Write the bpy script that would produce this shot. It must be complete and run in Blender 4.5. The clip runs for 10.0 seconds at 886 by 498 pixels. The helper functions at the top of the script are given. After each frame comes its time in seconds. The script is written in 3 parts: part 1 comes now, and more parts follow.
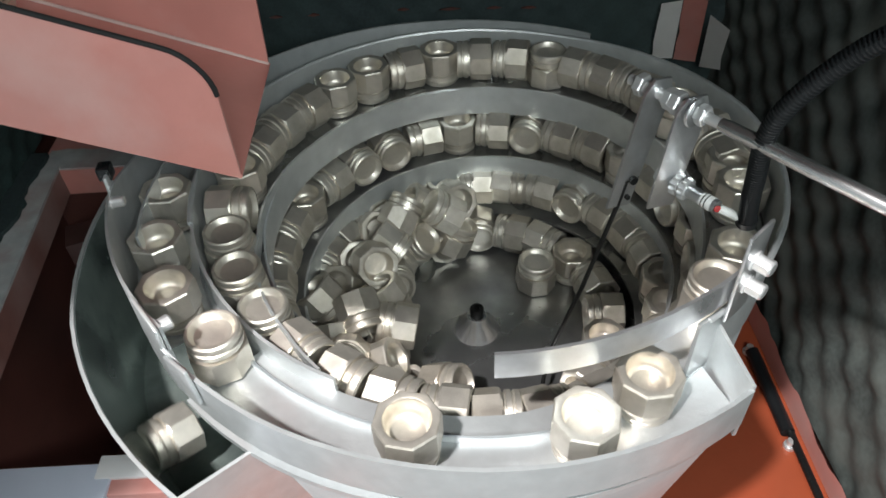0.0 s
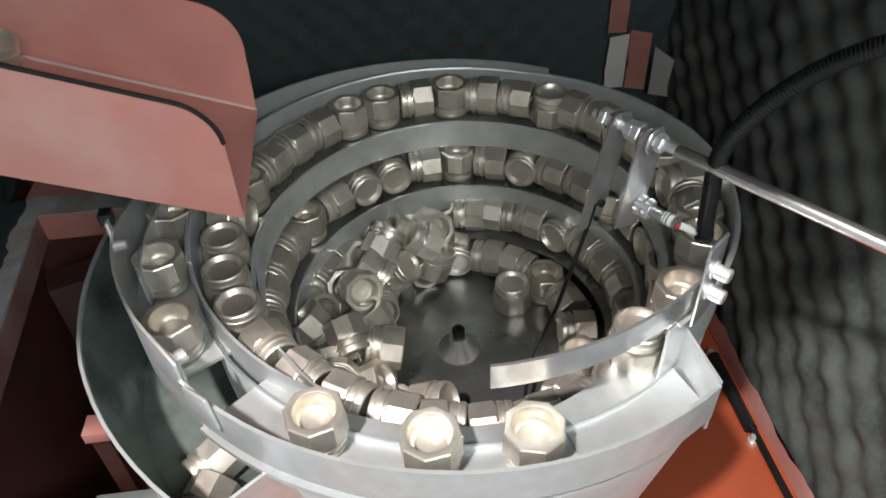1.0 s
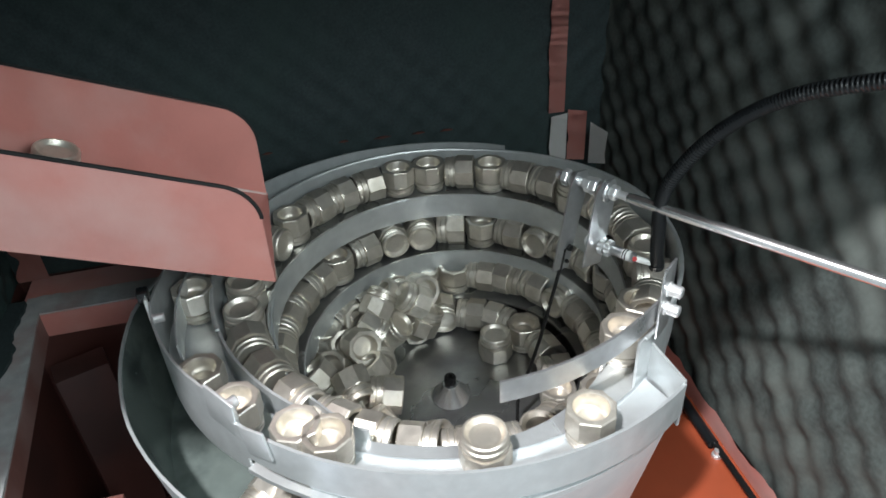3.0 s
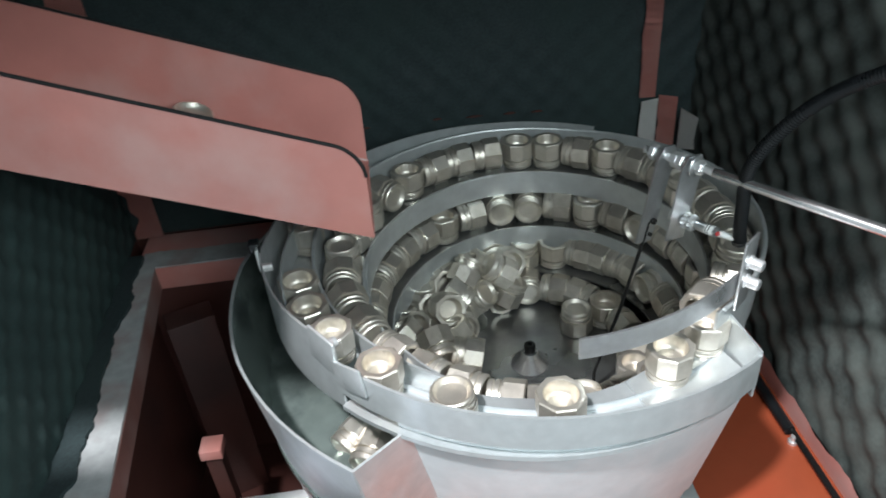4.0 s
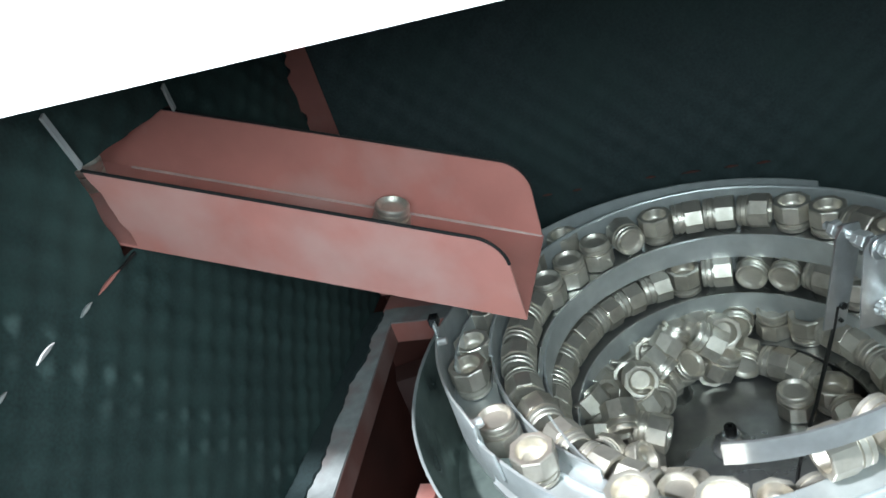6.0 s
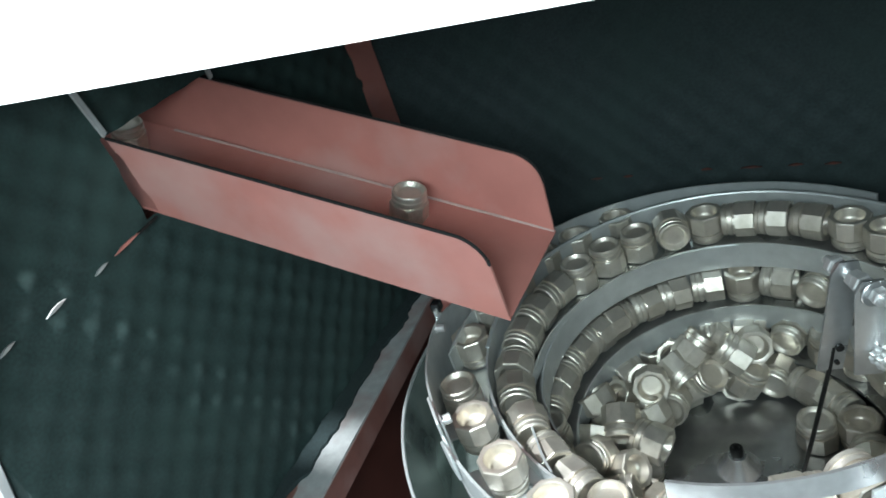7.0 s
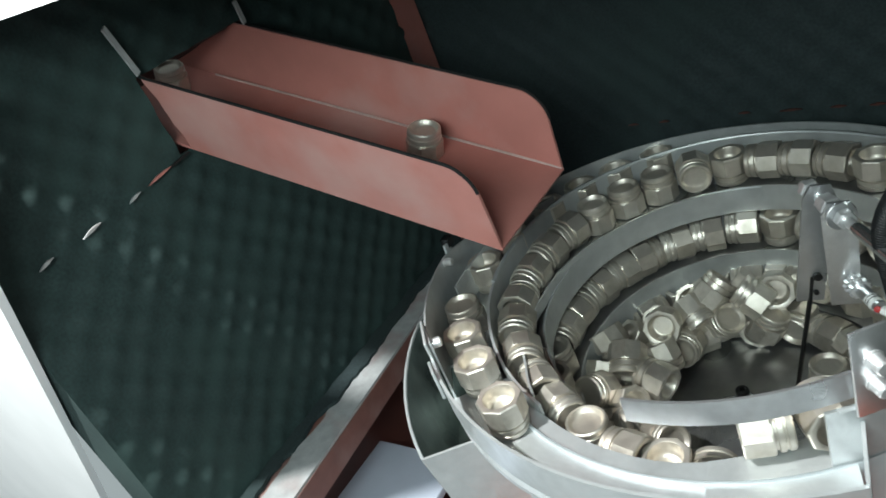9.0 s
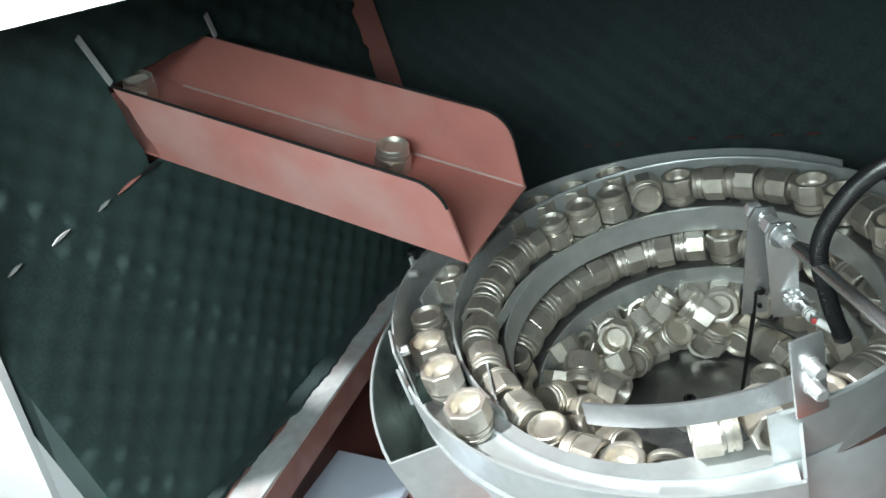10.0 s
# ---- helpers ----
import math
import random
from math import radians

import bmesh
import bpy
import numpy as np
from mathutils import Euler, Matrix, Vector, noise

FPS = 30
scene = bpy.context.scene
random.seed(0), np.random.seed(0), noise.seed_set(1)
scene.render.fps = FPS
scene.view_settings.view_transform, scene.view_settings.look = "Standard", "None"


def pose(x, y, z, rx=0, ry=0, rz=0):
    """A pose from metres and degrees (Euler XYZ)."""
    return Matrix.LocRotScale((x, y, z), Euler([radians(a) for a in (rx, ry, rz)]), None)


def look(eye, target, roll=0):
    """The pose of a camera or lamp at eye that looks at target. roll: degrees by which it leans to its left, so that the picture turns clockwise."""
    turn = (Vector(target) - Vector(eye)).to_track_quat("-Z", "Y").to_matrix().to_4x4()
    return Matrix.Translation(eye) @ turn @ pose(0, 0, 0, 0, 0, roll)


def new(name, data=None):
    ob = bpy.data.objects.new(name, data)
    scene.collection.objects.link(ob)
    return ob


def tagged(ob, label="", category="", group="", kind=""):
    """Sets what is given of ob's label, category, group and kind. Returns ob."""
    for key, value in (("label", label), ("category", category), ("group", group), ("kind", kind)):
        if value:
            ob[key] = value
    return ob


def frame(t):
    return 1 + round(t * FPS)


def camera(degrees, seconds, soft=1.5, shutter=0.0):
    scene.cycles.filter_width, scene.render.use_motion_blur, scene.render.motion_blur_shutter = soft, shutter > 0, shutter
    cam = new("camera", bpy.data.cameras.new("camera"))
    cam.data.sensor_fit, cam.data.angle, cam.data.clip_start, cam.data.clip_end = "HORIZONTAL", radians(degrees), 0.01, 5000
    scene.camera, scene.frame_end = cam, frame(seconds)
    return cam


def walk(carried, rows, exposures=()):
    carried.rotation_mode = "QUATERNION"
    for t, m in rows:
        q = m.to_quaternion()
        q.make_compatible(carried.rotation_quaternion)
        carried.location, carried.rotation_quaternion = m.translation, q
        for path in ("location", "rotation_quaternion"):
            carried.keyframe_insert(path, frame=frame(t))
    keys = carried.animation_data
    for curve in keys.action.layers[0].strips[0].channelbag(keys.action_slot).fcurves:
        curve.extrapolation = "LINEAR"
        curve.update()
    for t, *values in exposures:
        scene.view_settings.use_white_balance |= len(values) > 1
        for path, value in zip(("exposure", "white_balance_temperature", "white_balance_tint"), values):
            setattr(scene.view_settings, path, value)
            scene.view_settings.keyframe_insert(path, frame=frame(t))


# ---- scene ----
cam = camera(62.64, 10.0, soft=1.6, shutter=0.4)

# seconds, eye, the point looked at, roll in degrees
PATH = [
    (0, (-0.029, -0.458, 0.35), (-0.028, 0.995, -1.024), -3.1),
    (0.5, (-0.045, -0.463, 0.364), (0.004, 1.001, -0.997), -3.3),
    (1, (-0.053, -0.488, 0.379), (0.074, 1.005, -0.945), -2.7),
    (1.5, (-0.056, -0.527, 0.407), (0.046, 1.054, -0.813), -4.4),
    (2, (-0.048, -0.569, 0.423), (0.025, 1.084, -0.701), -5.6),
    (2.2, (-0.062, -0.573, 0.428), (0.116, 1.068, -0.702), -4.2),
    (3.3, (-0.128, -0.576, 0.416), (0.191, 1.028, -0.735), -3.6),
    (3.5, (-0.137, -0.592, 0.42), (0.156, 1.008, -0.743), -3.8),
    (4, (-0.128, -0.62, 0.421), (-0.029, 1.018, -0.723), -5.2),
    (4.5, (-0.112, -0.646, 0.427), (-0.171, 0.98, -0.735), -5.5),
    (5, (-0.083, -0.661, 0.448), (-0.308, 1.025, -0.604), -8.5),
    (5.5, (-0.048, -0.641, 0.458), (-0.534, 1.03, -0.529), -15.9),
    (6.8, (0.109, -0.546, 0.429), (-0.837, 0.966, -0.474), -19.7),
    (7, (0.121, -0.539, 0.445), (-0.886, 0.907, -0.503), -20.3),
    (7.5, (0.145, -0.537, 0.438), (-0.997, 0.836, -0.462), -22.0),
    (8, (0.167, -0.526, 0.435), (-1.059, 0.774, -0.464), -24.1),
    (8.5, (0.188, -0.522, 0.414), (-1.055, 0.758, -0.49), -24.9),
    (9, (0.209, -0.533, 0.396), (-1.018, 0.744, -0.534), -23.4),
    (9.5, (0.218, -0.545, 0.395), (-0.961, 0.778, -0.531), -21.8),
    (10, (0.21, -0.563, 0.414), (-0.9, 0.807, -0.529), -20.2),
]

# the camera's own brightness and white balance drift: seconds, stops, kelvin, tint
walk(cam, [(t, look(eye, target, roll)) for t, eye, target, roll in PATH], [(0, 0.12, 6750, 15), (0.5, 0.04, 7000, 18), (1.5, 0.18, 6950, 17), (2.2, 0.28, 6550, 14), (3.5, 0.15, 6450, 14), (4.5, 0.12, 6200, 9), (5.5, 0.36, 6050, 7), (7, 0.40, 6150, 6), (7.5, 0.24, 6300, 7), (8, -0.14, 6400, 7), (8.5, -0.10, 6500, 7), (9.5, 0.26, 6450, 8), (10, 0.42, 6400, 7)])

# ---------------------------------------------------------------- light
world = bpy.data.worlds.new("world")
scene.world = world
world.use_nodes = True
world.node_tree.nodes["Background"].inputs[0].default_value = (0.84, 0.97, 1.0, 1)
world.node_tree.nodes["Background"].inputs[1].default_value = 0.40

# the work lamp above and in front of the cabinet, whose light the front panel cuts off
lamp_data = bpy.data.lights.new("work_lamp", "POINT")
lamp_data.shadow_soft_size, lamp_data.energy = 0.035, 150.0
lamp_data.color = (0.98, 1.0, 1.0)
work_lamp = new("work_lamp", lamp_data)
work_lamp.location = (-0.46, -0.75, 1.24)

# soft fill light added on the viewer's side of the opening; no known lamp
fill_data = bpy.data.lights.new("torch", "AREA")
fill_data.shape, fill_data.size, fill_data.size_y, fill_data.energy = "RECTANGLE", 0.40, 0.16, 5.4
fill_data.color = (0.86, 1.0, 1.0)
torch = new("torch", fill_data)
torch.matrix_world = look((0.12, -0.76, 0.54), (-0.14, 0.05, 0.02))


# ---------------------------------------------------------------- materials
def material(name, base, rough=0.5, metal=0.0, vary=0.12, scale=30.0, bump=0.0, bump_scale=200.0, second=None, second_scale=6.0,
             second_amount=(0.5, 0.65), coat=0.0, islands=False, rough_vary=0.12):
    """A procedural surface: base colour with fine grain and larger stains, uneven gloss and relief."""
    m = bpy.data.materials.new(name)
    m.use_nodes = True
    nt = m.node_tree
    bsdf = nt.nodes["Principled BSDF"]
    link = nt.links.new
    coords = nt.nodes.new("ShaderNodeTexCoord")

    def noise_node(s, detail=5.0):
        n = nt.nodes.new("ShaderNodeTexNoise")
        n.inputs["Scale"].default_value, n.inputs["Detail"].default_value = s, detail
        link(coords.outputs["Object"], n.inputs["Vector"])
        return n.outputs["Fac"]

    def mapped(value, lo, hi, a=0.3, b=0.7):
        n = nt.nodes.new("ShaderNodeMapRange")
        for i, v in enumerate((a, b, lo, hi)):
            n.inputs[i + 1].default_value = v
        link(value, n.inputs[0])
        return n.outputs[0]

    def mixed(fac, a, b, mode="MIX"):
        n = nt.nodes.new("ShaderNodeMix")
        n.data_type, n.blend_type = "RGBA", mode
        for sock, v in ((n.inputs[0], fac), (n.inputs[6], a), (n.inputs[7], b)):
            if isinstance(v, (tuple, list)):
                sock.default_value = (*v, 1)
            elif isinstance(v, (int, float)):
                sock.default_value = v
            else:
                link(v, sock)
        return n.outputs[2]

    grain = noise_node(scale)
    col = mixed(mapped(grain, 0, 1), tuple(c * (1 - vary) for c in base), tuple(min(1, c * (1 + vary)) for c in base))
    large = noise_node(second_scale, 8.0)
    if second:
        col = mixed(mapped(large, 0, 1, *second_amount), col, second)
    if islands:
        info = nt.nodes.new("ShaderNodeObjectInfo")
        col = mixed(mapped(info.outputs["Random"], 0, 1, 0, 1), col, mixed(1.0, col, (0.84, 0.82, 0.80), "MULTIPLY"))
    link(col, bsdf.inputs["Base Color"])
    link(mapped(large, max(0.03, rough - rough_vary), min(1, rough + rough_vary)), bsdf.inputs["Roughness"])
    bsdf.inputs["Metallic"].default_value = metal
    if coat:
        bsdf.inputs["Coat Weight"].default_value, bsdf.inputs["Coat Roughness"].default_value = coat, 0.25
    if bump:
        b = nt.nodes.new("ShaderNodeBump")
        b.inputs["Strength"].default_value, b.inputs["Distance"].default_value = bump, 0.0006
        link(noise_node(bump_scale), b.inputs["Height"])
        link(b.outputs[0], bsdf.inputs["Normal"])
    return m


def glow(name, color, strength):
    m = bpy.data.materials.new(name)
    m.use_nodes = True
    bsdf = m.node_tree.nodes["Principled BSDF"]
    bsdf.inputs["Base Color"].default_value = (*color, 1)
    bsdf.inputs["Emission Color"].default_value = (*color, 1)
    bsdf.inputs["Emission Strength"].default_value = strength
    return m


STEEL = material("bowl_steel", (0.61, 0.635, 0.64), 0.40, 0.68, 0.07, 70, 0.25, 350, (0.47, 0.495, 0.50), 16, (0.48, 0.78))
SHELL = material("pale_grey_paint", (0.60, 0.635, 0.65), 0.42, 0.12, 0.05, 60, 0.25, 250, (0.50, 0.54, 0.555), 14, (0.48, 0.78))
DISH = material("dish_steel", (0.42, 0.43, 0.425), 0.30, 0.92, 0.08, 80, 0.3, 500, (0.25, 0.25, 0.26), 12, (0.45, 0.7))
# dark blotches are stains, deepened to suggest streaky reflections
PAN = material("pan_steel", (0.31, 0.37, 0.345), 0.20, 0.6, 0.12, 40, 0.2, 300, (0.12, 0.15, 0.145), 14, (0.45, 0.62), rough_vary=0.09)
NUT = material("nickel_brass", (0.74, 0.70, 0.63), 0.43, 0.84, 0.05, 150, 0.25, 900, (0.54, 0.505, 0.43), 60, (0.5, 0.75), islands=True, rough_vary=0.08)
CHROME = material("bright_steel", (0.76, 0.76, 0.76), 0.32, 0.72, 0.05, 120, 0.15, 500)
POLISHED = material("polished_steel", (0.82, 0.82, 0.82), 0.20, 0.95, 0.04, 120, 0.1, 500, rough_vary=0.06)
WASHER = material("turned_steel", (0.74, 0.74, 0.74), 0.24, 0.85, 0.05, 120, 0.15, 500)
ZINC = material("zinc_bracket", (0.62, 0.63, 0.64), 0.33, 0.9, 0.08, 90, 0.2, 400, (0.5, 0.5, 0.5), 20)
RED = material("red_oxide_paint", (0.49, 0.200, 0.172), 0.40, 0.0, 0.06, 25, 0.35, 160, (0.53, 0.36, 0.335), 7, (0.46, 0.76))
ORANGE = material("orange_red_paint", (0.30, 0.060, 0.024), 0.5, 0.0, 0.06, 30, 0.3, 150, (0.34, 0.055, 0.02), 5)
# red paint darkened so that its colour holds the pit's shade
SHADED_RED = material("shaded_red_steel", (0.085, 0.030, 0.024), 0.5, 0.0, 0.15, 20, 0.3, 150, (0.050, 0.021, 0.018), 5)
FOAM = material("black_foam", (0.019, 0.032, 0.034), 0.92, 0.0, 0.25, 300, 0.5, 900, (0.026, 0.045, 0.043), 6, (0.45, 0.75))
# paler than the other foam: dust, plus lamp light put in as blotches
LIT_DUSTY = material("lamplit_dusty_foam", (0.045, 0.055, 0.051), 0.92, 0.0, 0.3, 200, 0.5, 900, (0.120, 0.135, 0.122), 9, (0.45, 0.75))
# a lighter, greener tone than the rear foam
GREENFOAM = material("greenish_foam", (0.019, 0.040, 0.038), 0.92, 0.0, 0.25, 300, 0.5, 900, (0.034, 0.066, 0.060), 6, (0.45, 0.75))
RAIL = material("brown_rail_paint", (0.20, 0.095, 0.080), 0.5, 0.0, 0.1, 40, 0.4, 160, (0.30, 0.20, 0.185), 9, (0.45, 0.7))
FOLD_LIGHT = material("fold_highlight_paint", (0.50, 0.36, 0.34), 0.4, 0.0, 0.15, 60)
TRIM = material("black_edge", (0.006, 0.006, 0.006), 0.85, 0.0, 0.1, 100)
GLUE = material("grey_glue_residue", (0.36, 0.37, 0.37), 0.7, 0.0, 0.15, 60, 0.6, 200, (0.33, 0.25, 0.235), 14, (0.50, 0.72))
RUBBER = material("black_plastic", (0.008, 0.009, 0.010), 0.30, 0.0, 0.1, 100)
BLACKSTEEL = material("black_steel", (0.02, 0.02, 0.02), 0.35, 0.6, 0.1, 100)
WHITE = material("white_paint", (0.80, 0.80, 0.80), 0.5, 0.0, 0.03, 15)
WHITEPLASTIC = material("white_plastic", (0.75, 0.75, 0.73), 0.4, 0.0, 0.03, 60)
LAMP_RED = glow("red_indicator", (0.35, 0.03, 0.03), 0.10)
# white paint, darkened and blued to carry the shelf's shade
SHADED_WHITE = material("shaded_white_paint", (0.58, 0.63, 0.74), 0.5, 0.0, 0.04, 15)


# ---------------------------------------------------------------- building helpers
def mesh_of(bm, name, smooth=40):
    me = bpy.data.meshes.new(name)
    bmesh.ops.recalc_face_normals(bm, faces=bm.faces[:])
    bm.to_mesh(me)
    bm.free()
    if smooth:
        me.shade_smooth()
        me.set_sharp_from_angle(angle=radians(smooth))
    return me


def part(name, bm, mat, parent=None, label="", smooth=40, m=None):
    ob = new(name, mesh_of(bm, name, smooth))
    ob.data.materials.append(mat)
    if parent is not None:
        ob.parent = parent
    if m is not None:
        ob.matrix_basis = m
    return tagged(ob, label)


def thing(name, label, category, m=None, group="", kind=""):
    ob = new(name)
    ob.empty_display_size = 0.02
    if m is not None:
        ob.matrix_basis = m
    return tagged(ob, label, category, group, kind)


def structure(name, bm, mat, label, category, smooth=40):
    return tagged(part(name, bm, mat, None, "", smooth), label, category, "", "structure")


def box(bm, lo, hi, m=None, bevel=0.0):
    made = bmesh.ops.create_cube(bm, size=1.0)["verts"]
    size = [b - a for a, b in zip(lo, hi)]
    mid = [(a + b) / 2 for a, b in zip(lo, hi)]
    mat = Matrix.Translation(mid) @ Matrix.Diagonal((*size, 1))
    bmesh.ops.transform(bm, matrix=(m @ mat) if m is not None else mat, verts=made)
    if bevel:
        edges = list({e for v in made for e in v.link_edges})
        bmesh.ops.bevel(bm, geom=edges, offset=bevel, segments=2, affect="EDGES", profile=0.5)
    return bm


def turned(profile, segments=32, sides=None):
    """A turned solid from (radius, height) pairs, closed on the axis."""
    bm = bmesh.new()
    rings = []
    for r, z in profile:
        if r <= 1e-6:
            rings.append([bm.verts.new((0, 0, z))])
        else:
            rings.append([bm.verts.new((r * math.cos(2 * math.pi * i / segments), r * math.sin(2 * math.pi * i / segments), z))
                          for i in range(segments)])
    for a, b in zip(rings, rings[1:]):
        for i in range(segments):
            j = (i + 1) % segments
            if len(a) == 1:
                bm.faces.new((a[0], b[i], b[j]))
            elif len(b) == 1:
                bm.faces.new((a[i], a[j], b[0]))
            else:
                bm.faces.new((a[i], a[j], b[j], b[i]))
    return bm


def sweep(stations, closed=False):
    """Joins equal loops of points into a tube; the ends are capped."""
    bm = bmesh.new()
    rings = [[bm.verts.new(p) for p in ring] for ring in stations]
    n = len(rings[0])
    for a, b in zip(rings, rings[1:] + ([rings[0]] if closed else [])):
        for i in range(n):
            j = (i + 1) % n
            bm.faces.new((a[i], a[j], b[j], b[i]))
    if not closed:
        bm.faces.new(rings[0])
        bm.faces.new(rings[-1][::-1])
    return bm


def tube(points, radius, segments=12, ribs=None):
    """A round bar along points; ribs: a radius for every station."""
    pts = [Vector(p) for p in points]
    stations = []
    for k, p in enumerate(pts):
        ahead = (pts[min(k + 1, len(pts) - 1)] - pts[max(k - 1, 0)]).normalized()
        q = ahead.to_track_quat("Z", "Y")
        r = ribs[k] if ribs else radius
        stations.append([p + q @ Vector((r * math.cos(2 * math.pi * i / segments), r * math.sin(2 * math.pi * i / segments), 0))
                         for i in range(segments)])
    return sweep(stations)


def polar(phi, r, z):
    """phi: degrees clockwise, seen from above, from the back of the bowl."""
    a = radians(90 - phi)
    return (r * math.cos(a), r * math.sin(a), z)


def between(table):
    xs, *cols = zip(*table)
    return lambda x: [float(np.interp(x, xs, c)) for c in cols]


def arc(a, b, step=4.0):
    n = max(2, int(abs(b - a) / step) + 1)
    return [a + (b - a) * i / (n - 1) for i in range(n)]


def band(phis, section):
    """A strip bent round the bowl's axis: section(phi) gives its corners as (radius, height)."""
    return sweep([[polar(p, r, z) for r, z in section(p)] for p in phis])


# ---------------------------------------------------------------- the bowl
# inner edge of the climbing track: angle, radius, height of its floor
EDGE = between([(-880, 0.126, -0.1885), (-723, 0.134, -0.162), (-541, 0.150, -0.138), (-362, 0.158, -0.105), (-270, 0.170, -0.102),
                (-203, 0.158, -0.099), (-182, 0.154, -0.096), (-150, 0.157, -0.079), (-109, 0.173, -0.052), (-62, 0.178, -0.042), (-1, 0.183, -0.037), (49, 0.186, -0.037),
                (106, 0.180, -0.036), (140, 0.182, -0.036), (161, 0.197, -0.036), (177, 0.203, -0.036), (210, 0.205, -0.036),
                (251, 0.220, -0.036), (298, 0.228, -0.036), (359, 0.230, -0.036), (400, 0.236, -0.036)])
# outer wall: angle, radius, top
RIM = between([(-188, 0.202, -0.036), (-150, 0.204, -0.024), (-108, 0.219, -0.008), (-61, 0.230, 0.002), (-1, 0.235, 0.000), (25, 0.236, -0.002), (49, 0.236, 0.002),
               (77, 0.233, 0.009), (105, 0.226, 0.015), (124, 0.222, 0.017), (147, 0.219, 0.018)])
# the tray in front: angle, radius, top
TRAY = between([(146, 0.260, -0.004), (155, 0.261, 0.000), (177, 0.264, 0.007), (211, 0.266, 0.013), (228, 0.267, 0.018)])
# outer wall of the last stretch of track: angle, radius, top
LAST = between([(228, 0.263, 0.033), (242, 0.267, 0.030), (263, 0.271, 0.027), (275, 0.272, 0.013), (318, 0.264, 0.006), (356, 0.260, 0.0), (391, 0.256, -0.003)])

bowl = thing("bowl_feeder", "round grey steel vibratory bowl feeder with a spiral track", "bowl feeder")


def track_outer(phi):
    return EDGE(phi)[0] + 0.046 if phi < -185 else RIM(phi)[0]


def floor_height(phi):
    return EDGE(phi)[1]


def ledge_section(phi):
    r0, z0 = EDGE(phi)
    r1 = track_outer(phi)
    return [(r0, z0), (r1 + 0.001, z0 + 0.0005), (r1 + 0.001, z0 - 0.003), (r0, z0 - 0.003)]


# track and cone wall use the darker dish steel to hold the inner shade
part("track", band(arc(-880, 147), ledge_section), DISH, bowl)
part("track_lip", band(arc(-560, 145), lambda p: [(EDGE(p)[0] - 0.001, EDGE(p)[1] + 0.002), (EDGE(p)[0] + 0.001, EDGE(p)[1] + 0.002),
                                                   (EDGE(p)[0] + 0.001, EDGE(p)[1] - 0.029), (EDGE(p)[0] - 0.001, EDGE(p)[1] - 0.029)]), STEEL, bowl)


def cone_section(p):
    r0, z0 = track_outer(p), floor_height(p)
    r1, z1 = track_outer(p + 360) - 0.001, floor_height(p + 360) - 0.004
    return [(r0, z0 - 0.003), (r0 + 0.002, z0 - 0.003), (r1 + 0.002, z1), (r1, z1)]


part("cone_wall", band(arc(-880, -210), cone_section), DISH, bowl)
part("rim_wall", band(arc(-150, 147), lambda p: [(RIM(p)[0] - 0.0012, RIM(p)[1]), (RIM(p)[0] + 0.0012, RIM(p)[1]),
                                                   (RIM(p)[0] + 0.0012, EDGE(p)[1] - 0.003), (RIM(p)[0] - 0.0012, EDGE(p)[1] - 0.003)]), STEEL, bowl)
part("rim_bead", band(arc(-100, 145), lambda p: [(RIM(p)[0] + 0.001 + 0.0022 * math.cos(a), RIM(p)[1] + 0.0018 * math.sin(a))
                                                  for a in [k * math.pi / 3 for k in range(6)]]), STEEL, bowl)
dish = turned([(0, -0.191), (0.06, -0.1912), (0.12, -0.1914), (0.180, -0.192), (0.180, -0.198), (0, -0.198)], 64)
part("bottom_dish", dish, DISH, bowl)

# hub bolt and washer
washer = turned([(0, -0.172), (0.009, -0.172), (0.0105, -0.174), (0.0120, -0.178), (0.0205, -0.187), (0.0225, -0.1908), (0, -0.1908)], 40)
hub_washer = part("hub_washer", washer, WASHER, bowl, "polished conical washer")
head = turned([(0, -0.1655), (0.0032, -0.1655), (0.0032, -0.1612), (0.0058, -0.1612), (0.0066, -0.1622), (0.0066, -0.1715), (0, -0.1718)], 24)
part("socket_screw", head, BLACKSTEEL, hub_washer, "black socket screw")

# outer shell below the rim
part("shell", turned([(0.222, -0.03), (0.220, -0.10), (0.214, -0.20), (0.205, -0.262), (0.203, -0.262), (0.212, -0.20), (0.218, -0.10), (0.2205, -0.03)], 80), SHELL, bowl)


def strip(name, phis, table, low, mat=STEEL, thick=0.0012, parent=bowl):
    """A thin standing strip; table: radius and top, low: its lower edge."""
    return part(name, band(phis, lambda p: [(table(p)[0] - thick, table(p)[1]), (table(p)[0] + thick, table(p)[1]),
                                            (table(p)[0] + thick, low(p)), (table(p)[0] - thick, low(p))]), mat, parent)


# guard rail over the start of the upper track
GUARD = between([(-146, 0.202, -0.025), (-134, 0.192, -0.027), (-116, 0.184, -0.029), (-99, 0.177, -0.034), (-76, 0.177, -0.036), (-52, 0.177, -0.038), (-27, 0.179, -0.037), (-1, 0.182, -0.036)])
strip("guard_rail", arc(-146, -1), GUARD, lambda p: GUARD(p)[1] - 0.013, STEEL, 0.001)

# front tray with its raised wall, skirt and end plate
tray = part("front_tray", band(arc(146, 228), lambda p: [(EDGE(p)[0] - 0.001, -0.0362), (TRAY(p)[0], -0.0352), (TRAY(p)[0], -0.040), (EDGE(p)[0] - 0.001, -0.040)]), STEEL, bowl)
strip("tray_wall", arc(146, 228), lambda p: TRAY(p), lambda p: TRAY(p)[1] - 0.034, STEEL, 0.0013, tray)
